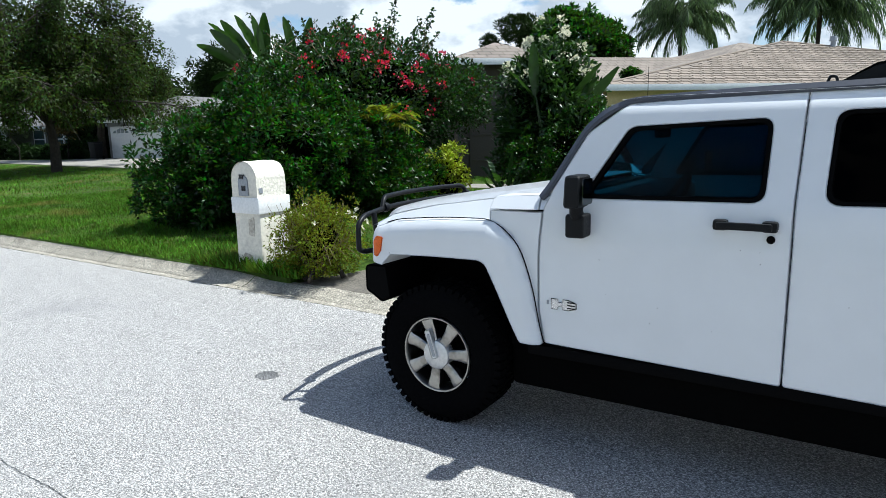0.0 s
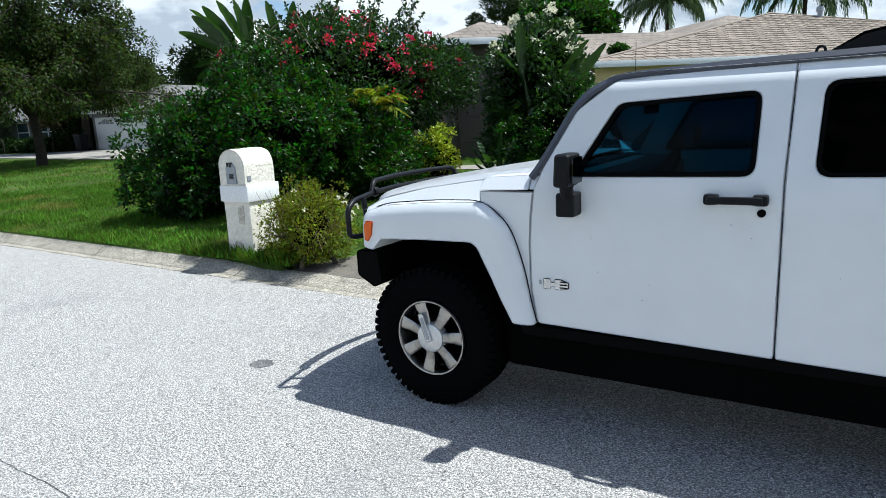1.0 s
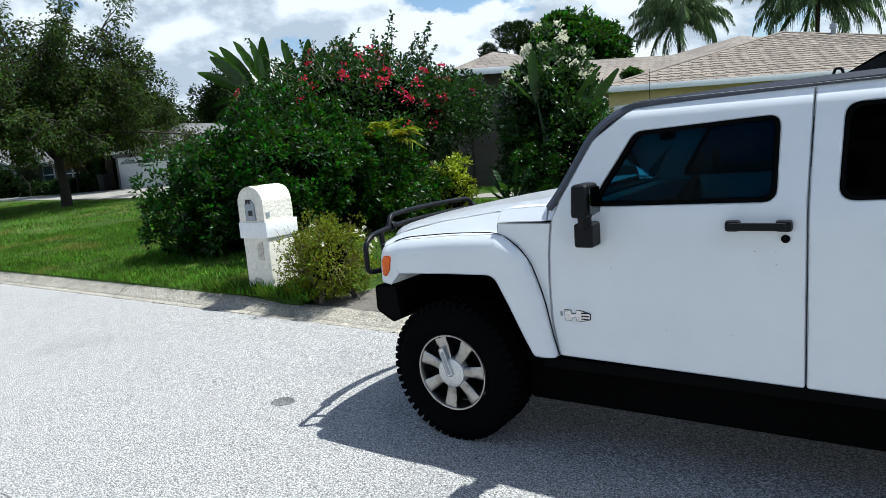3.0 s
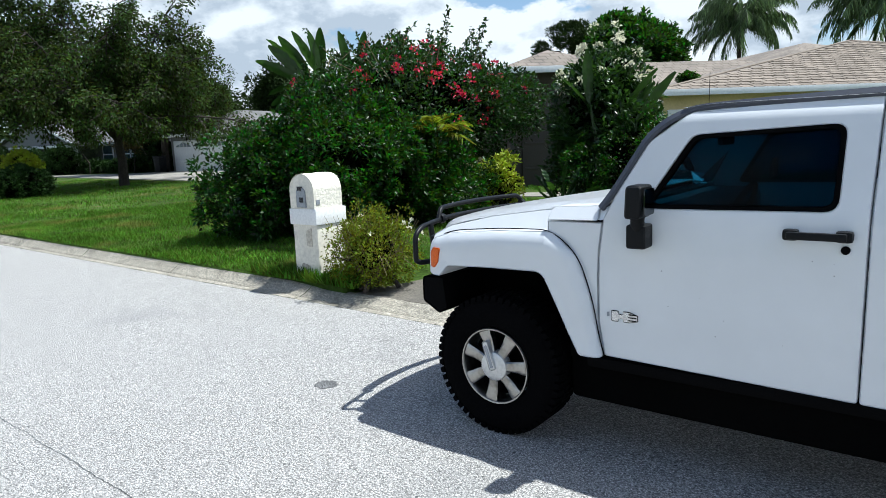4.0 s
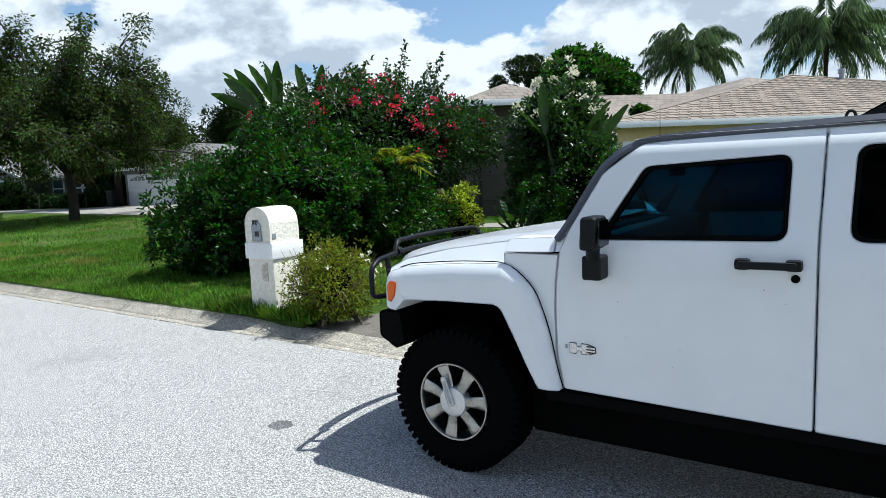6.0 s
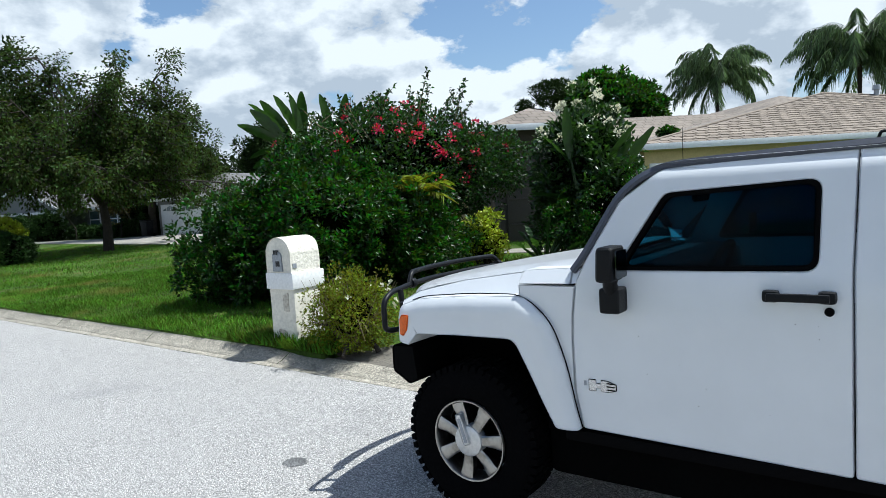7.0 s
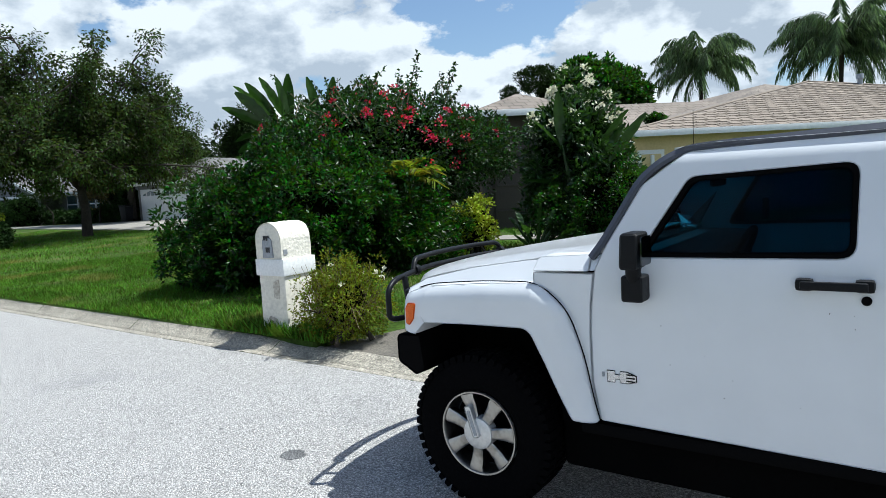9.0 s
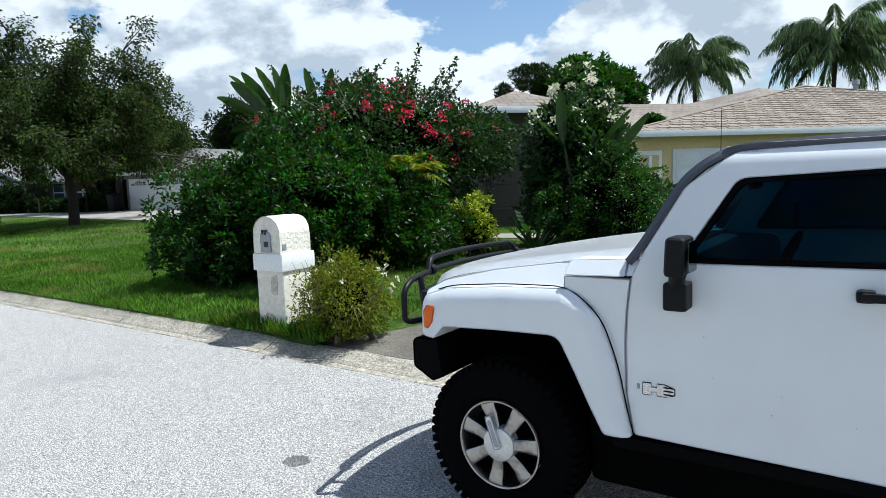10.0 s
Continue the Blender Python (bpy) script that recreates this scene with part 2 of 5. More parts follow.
M_PANE = mat("window_pane", (0.05, 0.08, 0.09), 0.08, vary=0.3, coarse=2.0, spec=0.8)
M_ROOF = brick_mat("tan_shingles", (0.215, 0.182, 0.15), (0.18, 0.152, 0.126), (0.07, 0.055, 0.045), 0.36, 0.33, 0.016)
M_ROOFG = brick_mat("grey_shingles", (0.14, 0.137, 0.134), (0.115, 0.113, 0.112), (0.08, 0.08, 0.08), 0.42, 0.15, 0.012)
# near-black colour holds the deep shade under the car and in the arches
M_WELL = mat("underbody_shade_black", (0.002, 0.002, 0.002), 0.95, spec=0.02)
M_MIRROR = mat("dark_mirror", (0.06, 0.065, 0.07), 0.05, metal=1.0, vary=0.05)
M_TAB = mat("tan_shingle_tab", (0.228, 0.192, 0.158), 0.95, vary=0.25, fine=60.0, coarse=0.6, island=0.18, spec=0.2)
M_TABN = mat("tan_shingle_piece", (0.228, 0.192, 0.158), 0.95, vary=0.25, fine=60.0, coarse=0.6, each=0.18, spec=0.2)
M_DARK = mat("dark_recess", (0.02, 0.02, 0.02), 0.9)


# ---- mesh helpers ----
def sharp(bm, deg=32):
    bmesh.ops.recalc_face_normals(bm, faces=bm.faces)
    for f in bm.faces:
        f.smooth = True
    for e in bm.edges:
        e.smooth = len(e.link_faces) == 2 and e.calc_face_angle(0) < radians(deg)


def part(name, bm, material, parent=None, label="", deg=32):
    sharp(bm, deg)
    me = bpy.data.meshes.new(name)
    bm.to_mesh(me)
    bm.free()
    me.materials.append(material)
    ob = new(name, me)
    ob.parent = parent
    return tagged(ob, label)


def thing(name, label, category, at=(0, 0, 0), rz=0.0, group="", kind=""):
    ob = new(name)
    ob.matrix_world = pose(*at, 0, 0, rz)
    bpy.context.view_layer.update()
    return tagged(ob, label, category, group, kind)


def box(x0, x1, y0, y1, z0, z1, bev=0.0, seg=2, bm=None):
    bm = bm or bmesh.new()
    r = bmesh.ops.create_cube(bm, size=1.0)
    for v in r["verts"]:
        v.co = Vector(((x0 + x1) / 2 + v.co.x * (x1 - x0), (y0 + y1) / 2 + v.co.y * (y1 - y0), (z0 + z1) / 2 + v.co.z * (z1 - z0)))
    if bev:
        es = list({e for v in r["verts"] for e in v.link_edges})
        bmesh.ops.bevel(bm, geom=es, offset=bev, segments=seg, affect="EDGES", profile=0.6)
    return bm


def fillet(pts, r, n=5):
    """Rounds the corners of a closed outline; a point may carry a radius of its own."""
    out, k = [], len(pts)
    for i in range(k):
        p = Vector(pts[i][:2])
        a, b = Vector(pts[i - 1][:2]), Vector(pts[(i + 1) % k][:2])
        rr = pts[i][2] if len(pts[i]) > 2 else r
        u, w = (a - p), (b - p)
        lu, lw = u.length, w.length
        u, w = u / lu, w / lw
        ang = u.angle(w)
        d = min(rr / max(math.tan(ang / 2), 1e-3), 0.45 * lu, 0.45 * lw)
        if rr <= 0 or ang > 3.1:
            out.append((p.x, p.y))
            continue
        s, e = p + u * d, p + w * d
        for j in range(n + 1):
            t = j / n
            q = (1 - t) ** 2 * s + 2 * t * (1 - t) * p + t * t * e
            out.append((q.x, q.y))
    return out


def plate(outline, holes=(), ysurf=None, depth=0.03, rnd=0.006, cuts=(), flip=None, xcuts=()):
    """A panel in the xz plane with rounded rim; ysurf(x, z) bends it. flip: mirrors it about that y."""
    bm = bmesh.new()
    edges = []
    for loop in (outline, *holes):
        vs = [bm.verts.new((x, 0, z)) for x, z in loop]
        edges += [bm.edges.new((vs[i], vs[(i + 1) % len(vs)])) for i in range(len(vs))]
    bmesh.ops.triangle_fill(bm, use_beauty=True, use_dissolve=False, edges=edges)
    for z in cuts:
        bmesh.ops.bisect_plane(bm, geom=bm.verts[:] + bm.edges[:] + bm.faces[:], plane_co=(0, 0, z), plane_no=(0, 0, 1))
    for x in xcuts:
        bmesh.ops.bisect_plane(bm, geom=bm.verts[:] + bm.edges[:] + bm.faces[:], plane_co=(x, 0, 0), plane_no=(1, 0, 0))
    bmesh.ops.recalc_face_normals(bm, faces=bm.faces)
    front = list(bm.faces)
    r = bmesh.ops.extrude_face_region(bm, geom=front)
    rear = [v for v in r["geom"] if isinstance(v, bmesh.types.BMVert)]
    rearf = [f for f in r["geom"] if isinstance(f, bmesh.types.BMFace)]
    for v in rear:
        v.co.y += depth
    front = [f for f in bm.faces if all(abs(v.co.y) < 1e-7 for v in f.verts)]
    if rnd:
        rim = {v for f in front for e in f.edges if any(g not in front for g in e.link_faces) for v in e.verts}
        bmesh.ops.inset_region(bm, faces=front, thickness=rnd * 0.3, depth=0)
        front2 = [f for f in front if f.is_valid]
        rim2 = {v for f in front2 for e in f.edges if any(g not in front2 for g in e.link_faces) for v in e.verts}
        bmesh.ops.inset_region(bm, faces=front2, thickness=rnd * 0.7, depth=0)
        for v in rim2:
            if v.is_valid:
                v.co.y += rnd * 0.3
        for v in rim:
            if v.is_valid:
                v.co.y += rnd
    for v in bm.verts:
        if ysurf:
            v.co.y += ysurf(v.co.x, v.co.z)
        if flip is not None:
            v.co.y = flip - v.co.y
    return bm


def sheet(nu, nv, fn, bm=None):
    bm = bm or bmesh.new()
    g = [[bm.verts.new(fn(i / nu, j / nv)) for j in range(nv + 1)] for i in range(nu + 1)]
    for i in range(nu):
        for j in range(nv):
            bm.faces.new((g[i][j], g[i + 1][j], g[i + 1][j + 1], g[i][j + 1]))
    return bm


def tube(pts, r, n=10, bm=None, caps=True):
    """A round bar along points; r is a radius or one for each point."""
    bm = bm or bmesh.new()
    pts = [Vector(p) for p in pts]
    rs = r if isinstance(r, (list, tuple)) else [r] * len(pts)
    rings, ref = [], None
    for i, p in enumerate(pts):
        d = (pts[min(i + 1, len(pts) - 1)] - pts[max(i - 1, 0)]).normalized()
        if ref is None:
            ref = d.orthogonal().normalized()
        ref = (ref - d * ref.dot(d)).normalized()
        o = d.cross(ref)
        rings.append([bm.verts.new(p + rs[i] * (math.cos(a) * ref + math.sin(a) * o)) for a in (2 * math.pi * k / n for k in range(n))])
    for a, b in zip(rings, rings[1:]):
        for k in range(n):
            bm.faces.new((a[k], a[(k + 1) % n], b[(k + 1) % n], b[k]))
    if caps:
        bm.faces.new(rings[0][::-1]), bm.faces.new(rings[-1])
    return bm


def bent(pts, r, n=5):
    """A path of points with its corners rounded."""
    pts = [Vector(p) for p in pts]
    out = [pts[0]]
    for a, p, b in zip(pts, pts[1:], pts[2:]):
        d = min(r, 0.45 * (a - p).length, 0.45 * (b - p).length)
        s, e = p + (a - p).normalized() * d, p + (b - p).normalized() * d
        out += [(1 - t) ** 2 * s + 2 * t * (1 - t) * p + t * t * e for t in (j / n for j in range(n + 1))]
    return out + [pts[-1]]


def lathe(profile, n=48, centre=(0, 0, 0), bm=None):
    """Turns (radius, y) points round the y axis."""
    bm = bm or bmesh.new()
    c = Vector(centre)
    rings = [[bm.verts.new(c + Vector((r * math.cos(2 * math.pi * k / n), y, r * math.sin(2 * math.pi * k / n)))) for k in range(n)] for r, y in profile]
    for a, b in zip(rings, rings[1:]):
        for k in range(n):
            bm.faces.new((a[k], a[(k + 1) % n], b[(k + 1) % n], b[k]))
    return bm


def fast_mesh(name, verts, faces, material, parent=None, label="", smooth=False):
    """A mesh from arrays: verts (n, 3), faces (m, k)."""
    verts, faces = np.asarray(verts, np.float32), np.asarray(faces, np.int32)
    me = bpy.data.meshes.new(name)
    k = faces.shape[1]
    me.vertices.add(len(verts)), me.loops.add(faces.size), me.polygons.add(len(faces))
    me.vertices.foreach_set("co", verts.ravel())
    me.loops.foreach_set("vertex_index", faces.ravel())
    me.polygons.foreach_set("loop_start", np.arange(len(faces), dtype=np.int32) * k)
    if smooth:
        me.polygons.foreach_set("use_smooth", np.ones(len(faces), bool))
    me.update(calc_edges=True)
    me.materials.append(material)
    ob = new(name, me)
    ob.parent = parent
    return tagged(ob, label)


def unit(a):
    return a / np.maximum(np.linalg.norm(a, axis=-1, keepdims=True), 1e-9)


def leaves(name, P, D, L, W, material, parent=None, label="", fold=0.25, rng=None, droop=0.0):
    """Folded leaves: bases P, directions D, lengths L, widths W."""
    rng = rng or np.random.default_rng(1)
    n = len(P)
    L, W = np.broadcast_to(L, n)[:, None], np.broadcast_to(W, n)[:, None]
    D = unit(D)
    S = unit(np.cross(D, unit(rng.normal(size=(n, 3)) * 0.7 + np.array([0, 0, 1.0]))))
    N = np.cross(S, D)
    tip = P + D * L - np.array([0, 0, 1.0]) * L * droop
    mid = P + D * L * 0.45
    V = np.stack([P, mid + S * W / 2 + N * W * fold, tip, mid - S * W / 2 + N * W * fold], 1).reshape(-1, 3)
    b = np.arange(n)[:, None] * 4
    F = np.concatenate([b + [0, 1, 2], b + [0, 2, 3]])
    return fast_mesh(name, V, F, material, parent, label)


def clumps(rng, centre, radii, count, size, lumps=0.15, low=-0.75):
    """Centres of leafy clumps over the outside of a rounded, lumpy mass."""
    d = unit(rng.normal(size=(count * 3, 3)))
    d = d[d[:, 2] > low][:count]
    k = 1 + lumps * np.sin(d[:, 0] * 5 + 1.3) * np.cos(d[:, 1] * 4 + 0.4) + rng.normal(size=len(d)) * lumps * 0.5
    return np.array(centre) + d * np.array(radii) * k[:, None] * rng.uniform(0.82, 1.0, (len(d), 1)), d


def clump_leaves(rng, C, out, per, spread, up=0.3):
    """Leaf bases and directions scattered over clumps that face outwards."""
    n = len(C) * per
    o = unit(rng.normal(size=(n, 3)) + np.repeat(out, per, 0) * 0.8 + np.array([0, 0, up]))
    P = np.repeat(C, per, 0) + o * rng.uniform(0.25, 1.0, (n, 1)) ** 0.6 * spread
    D = unit(o + rng.normal(size=(n, 3)) * 0.6)
    return P, D


def slab(bm, depth=0.05):
    """Gives a sheet its thickness, downwards."""
    r = bmesh.ops.extrude_face_region(bm, geom=bm.faces[:])
    for v in r["geom"]:
        if isinstance(v, bmesh.types.BMVert):
            v.co.z -= depth
    return bm


# ---- ground ----
def kerb_y(x):
    return 1.80 - 0.025 * (x + 2.0)


def lawn_z(x, y):
    d = y - kerb_y(x)
    return 0.105 + 0.16 * min(max(d - 0.3, 0) / 3.0, 1.0) + 0.012 * min(max(d - 3.3, 0), 25)


def road_z(y):
    return -0.026 * max(y, 0.0) - 0.01 * max(-y - 2, 0)


def ground_z(x, y):
    d = y - kerb_y(x)
    if -3.42 < x < 6.0 and 0.305 < d < 14.6:
        return lawn_z(x, y) - 0.14
    if d < 0.3:
        return road_z(min(y, kerb_y(x))) - 0.12
    return lawn_z(x, y)


gx = sorted({*np.linspace(-60, 40, 101), *np.linspace(-5, -2, 31), -3.43, -3.41, 5.99, 6.01, *np.linspace(-1500, -60, 12), *np.linspace(40, 1500, 12)})
gd = sorted({*np.linspace(-20, 0.2, 12), 0.29, 0.31, *np.linspace(0.4, 8, 30), *np.linspace(8, 60, 40), *np.linspace(60, 1500, 12), *np.linspace(-1500, -20, 10)})
gv = [(x, d + kerb_y(max(min(x, 40), -60)), ground_z(max(min(x, 40), -60), d + kerb_y(max(min(x, 40), -60)))) for x in gx for d in gd]
nd = len(gd)
gf = [(i * nd + j, (i + 1) * nd + j, (i + 1) * nd + j + 1, i * nd + j + 1) for i in range(len(gx) - 1) for j in range(nd - 1)]
tagged(fast_mesh("ground", gv, gf, M_SOIL, smooth=True), "mown green lawn ground reaching out to the horizon", "ground", kind="structure")

def road_fn(u, v):
    x = -80 + 130 * u
    y = kerb_y(x) - 11 * (1 - v)
    return (x, y, road_z(y))


bm = slab(sheet(65, 44, road_fn), 0.03)
tagged(part("road", bm, M_ROAD), "pale worn grey asphalt street with coarse aggregate", "road", kind="structure")

KERB = [(0.0, 0.004), (0.02, 0.008), (0.09, 0.012), (0.10, -0.010), (0.112, 0.016), (0.17, 0.035), (0.22, 0.075), (0.265, 0.112), (0.30, 0.132), (0.34, 0.140), (0.37, 0.138), (0.38, 0.0)]
kerb = thing("kerb", "weathered rolled concrete kerb along the street", "kerb", kind="structure")


def kerb_low(x):
    """The kerb dips where the driveway crosses it."""
    t = min(max((-3.55 - x) / 0.9, 0), 1)
    return 0.52 + 0.36 * t * t * (3 - 2 * t)


def kerb_run(x0, x1):
    n = max(2, int((x1 - x0) / 0.06))

    def fn(u, v):
        x = x0 + (x1 - x0) * u
        a, z = KERB[int(round(v * (len(KERB) - 1)))]
        jag = 0.005 * noise.noise((x * 2, a * 9, 0)) + 0.006 * noise.noise((x * 11, a * 40, 2))
        return (x, kerb_y(x) + a, road_z(kerb_y(x)) + z * kerb_low(x) + jag)
    return sheet(n, len(KERB) - 1, fn)


kx = -46.0
while kx < 20:
    nx = kx + 3.0
    part("kerb_stone", kerb_run(kx + 0.006, nx - 0.006), M_KERB, kerb, deg=60)
    kx = nx


# ---- car ----
CAR_W = 1.90


def side_y(x, z):
    """The slab side: upright to the belt line, then leaning in."""
    if z < 0.9:
        return 0.030 + 0.05 * (0.9 - z) * 0.35
    if z < 1.30:
        return 0.030
    return 0.030 + (z - 1.30) * 0.235 + 0.030 * (max(z - 1.742, 0) / 0.065) ** 2


CUTS = (0.75, 0.9, 1.1, 1.30, 1.5, 1.742, 1.754, 1.766, 1.778, 1.79, 1.802, 1.815)
car = thing("car", "white boxy off-road vehicle with black trim parked at the kerb", "car")


def rounded(pts, turns=2):
    """Cuts the corners of an open line, keeping its ends."""
    for _ in range(turns):
        out = [pts[0]]
        for (a, b), (c, d) in zip(pts, pts[1:]):
            out += [(a * 0.75 + c * 0.25, b * 0.75 + d * 0.25), (a * 0.25 + c * 0.75, b * 0.25 + d * 0.75)]
        pts = out + [pts[-1]]
    return pts


DOOR_F = fillet([(0.668, 0.583, 0.02), (1.776, 0.562, 0.015), (1.779, 1.0, 0), (1.781, 1.36, 0), (1.796, 1.822, 0.01), (1.30, 1.806, 0), (1.045, 1.792, 0.10), (0.862, 1.662, 0.12), (0.712, 1.40, 0.06), (0.662, 1.29, 0.05), (0.642, 1.13, 0), (0.636, 1.0, 0), (0.638, 0.77, 0.05)], 0.02)
WIN_F = fillet([(0.850, 1.346, 0.03), (1.668, 1.354, 0.06), (1.677, 1.713, 0.05), (1.062, 1.686, 0.07)], 0.05)
WIN_FI = fillet([(0.890, 1.366, 0.02), (1.646, 1.374, 0.045), (1.654, 1.692, 0.04), (1.078, 1.664, 0.06)], 0.04)
DOOR_R = fillet([(1.7825, 0.562, 0.015), (2.32, 0.552, 0.02), (2.50, 0.95, 0.05), (2.66, 1.10, 0.05), (2.66, 1.36, 0), (2.62, 1.834, 0.02), (1.8025, 1.824, 0.01), (1.7875, 1.36, 0), (1.7855, 1.0, 0)], 0.02)
WIN_R = fillet([(1.888, 1.354, 0.06), (2.53, 1.364, 0.06), (2.52, 1.742, 0.05), (1.906, 1.736, 0.06)], 0.05)
WIN_RI = fillet([(1.910, 1.374, 0.05), (2.51, 1.384, 0.04), (2.50, 1.722, 0.04), (1.928, 1.716, 0.05)], 0.05)
QUARTER = fillet([(2.67, 1.12, 0), (2.70, 1.02, 0.06), (3.05, 1.02, 0.06), (3.30, 0.62, 0.03), (3.72, 0.66, 0.05), (3.74, 1.36, 0), (3.66, 1.82, 0.08), (2.632, 1.834, 0.01), (2.67, 1.36, 0)], 0.02)
WIN_Q = fillet([(2.78, 1.378, 0.06), (3.52, 1.385, 0.06), (3.47, 1.728, 0.05), (2.77, 1.728, 0.05)], 0.05)
COWL = fillet([(0.350, 1.10, 0), (0.45, 0.95, 0), (0.54, 0.70, 0), (0.57, 0.583, 0.005), (0.659, 0.583, 0.005), (0.631, 0.77, 0.05), (0.629, 1.0, 0), (0.635, 1.13, 0), (0.652, 1.268, 0.005), (0.350, 1.268, 0.005)], 0.01)
FLARE = fillet([(-0.437, 0.925, 0.02), (-0.425, 1.131, 0.04), (-0.276, 1.176, 0.06), (0.043, 1.203, 0), (0.385, 1.214, 0.13), (0.520, 1.098, 0.10), (0.598, 0.892, 0), (0.640, 0.692, 0), (0.666, 0.576, 0.015), (0.548, 0.580, 0.03), (0.483, 0.703, 0), (0.417, 0.841, 0.10), (0.335, 1.000, 0.08), (0.01, 0.995, 0), (-0.285, 0.982, 0.05), (-0.350, 0.915, 0.01)], 0.02, 8)
FLARE_R = fillet([(2.36, 0.56, 0.02), (2.48, 0.90, 0.10), (2.60, 1.15, 0.12), (3.15, 1.15, 0.12), (3.28, 0.90, 0.10), (3.38, 0.60, 0.02), (3.26, 0.60, 0.02), (3.13, 0.92, 0.10), (3.05, 0.975, 0.10), (2.66, 0.975, 0.10), (2.58, 0.88, 0.1), (2.47, 0.56, 0.02)], 0.02, 8)

def flare_y(x, z):
    """The flare's skin rolls inwards at its top and along its rear edge."""
    top = float(np.interp(x, (-0.43, -0.276, 0.043, 0.346, 0.50), (1.131, 1.176, 1.203, 1.212, 1.150)))
    a = min(max((z - top + 0.085) / 0.085, 0), 1)
    xs = float(np.interp(z, (0.578, 0.692, 0.892, 1.098, 1.165, 1.214), (0.666, 0.640, 0.598, 0.520, 0.470, 0.400)))
    b = min(max(1 - (xs - x) / 0.075, 0), 1)
    f = min(max((-0.36 - x) / 0.08, 0), 1)
    return -0.022 + 0.040 * max(a, b) ** 2.2 + 0.028 * f * f


FZ, FX = (0.65, 0.72, 0.79, 0.86, 0.92, 0.98, 1.02, 1.06, 1.09, 1.115, 1.135, 1.155, 1.175, 1.19, 1.205), tuple(np.arange(-0.42, 0.64, 0.035))
for flip in (None, CAR_W):
    sgn = 1 if flip is None else -1

    def sy(y):
        return y if flip is None else CAR_W - y

    door = part("door", plate(DOOR_F, [WIN_F], side_y, 0.05, 0.005, CUTS, flip), M_WHITE, car, "white painted front door panel")
    part("window_seal", plate(WIN_F, [WIN_FI], lambda x, z: side_y(x, z) + 0.012, 0.03, 0.004, (1.5,), flip), M_SEAM, door, "glossy black window surround")
    g = part("window_glass", plate(WIN_FI, (), lambda x, z: side_y(x, z) + 0.022, 0.004, 0, (1.5,), flip), M_GLASS, door, "tinted side glass")
    g.visible_shadow = False
    door_r = part("door", plate(DOOR_R, [WIN_R], side_y, 0.05, 0.005, CUTS, flip), M_WHITE, car, "white painted rear door panel")
    part("window_seal", plate(WIN_R, [WIN_RI], lambda x, z: side_y(x, z) + 0.012, 0.03, 0.004, (1.5,), flip), M_SEAM, door_r, "glossy black window surround")
    part("window_glass", plate(WIN_RI, (), lambda x, z: side_y(x, z) + 0.022, 0.004, 0, (1.5,), flip), M_GLASSD, door_r, "very dark privacy glass")
    quarter = part("quarter_panel", plate(QUARTER, [WIN_Q], side_y, 0.05, 0.005, CUTS, flip), M_WHITE, car)
    part("window_glass", plate(WIN_Q, (), lambda x, z: side_y(x, z) + 0.015, 0.01, 0, (1.5,), flip), M_GLASSD, quarter, "very dark privacy glass")
    part("cowl_panel", plate(COWL, (), side_y, 0.05, 0.004, CUTS, flip), M_WHITE, car)
    fender = part("fender", plate(FLARE, (), flare_y, 0.28, 0.005, FZ, flip, FX), M_WHITE, car, "white squared front wheel flare", 40)
    part("fender", plate(FLARE_R, (), lambda x, z: -0.01, 0.25, 0.03, (), flip), M_WHITE, car, "white squared rear wheel flare", 40)
    seam = [(-0.42, sy(0.060), 1.138), (-0.276, sy(0.055), 1.184), (0.043, sy(0.052), 1.211), (0.375, sy(0.024), 1.222), (0.530, sy(0.014), 1.100), (0.606, sy(0.014), 0.890), (0.646, sy(0.014), 0.690), (0.669, sy(0.022), 0.590)]
    part("flare_seam", tube(bent(seam, 0.11, 8), 0.0032, 6), M_SEAM, fender, "thin dark panel gap")
    lens = fillet([(-0.412, 0.970, 0.01), (-0.382, 0.962, 0.012), (-0.352, 1.0, 0.02), (-0.335, 1.084, 0.012), (-0.388, 1.084, 0.012), (-0.410, 1.055, 0.01)], 0.01, 4)
    part("marker_lamp", plate(lens, (), lambda x, z: flare_y(x, z) - 0.006, 0.03, 0.005, (1.0, 1.03), flip, (-0.41, -0.395)), M_AMBER, fender, "amber side marker lens")
    # handle with its two feet, and the lock
    hb = box(1.492, 1.712, sy(-0.022) - 0.012, sy(-0.022) + 0.012, 1.243, 1.276, 0.009)
    box(1.474, 1.535, sy(0.012) - 0.026, sy(0.012) + 0.026, 1.236, 1.283, 0.014, bm=hb)
    box(1.668, 1.731, sy(0.012) - 0.026, sy(0.012) + 0.026, 1.236, 1.283, 0.014, bm=hb)
    part("door_handle", hb, M_BLACK, door, "black plastic pull handle")
    part("lock", lathe([(0.0, sy(0.018)), (0.013, sy(0.018)), (0.017, sy(0.022)), (0.017, sy(0.04))], 20, (1.704, 0, 1.203)), M_SEAM, door, "round black door lock")
    hb = box(2.40, 2.60, sy(-0.022) - 0.012, sy(-0.022) + 0.012, 1.250, 1.283, 0.009)
    box(2.38, 2.44, sy(0.012) - 0.026, sy(0.012) + 0.026, 1.243, 1.290, 0.014, bm=hb)
    box(2.56, 2.62, sy(0.012) - 0.026, sy(0.012) + 0.026, 1.243, 1.290, 0.014, bm=hb)
    part("door_handle", hb, M_BLACK, door_r, "black plastic pull handle")
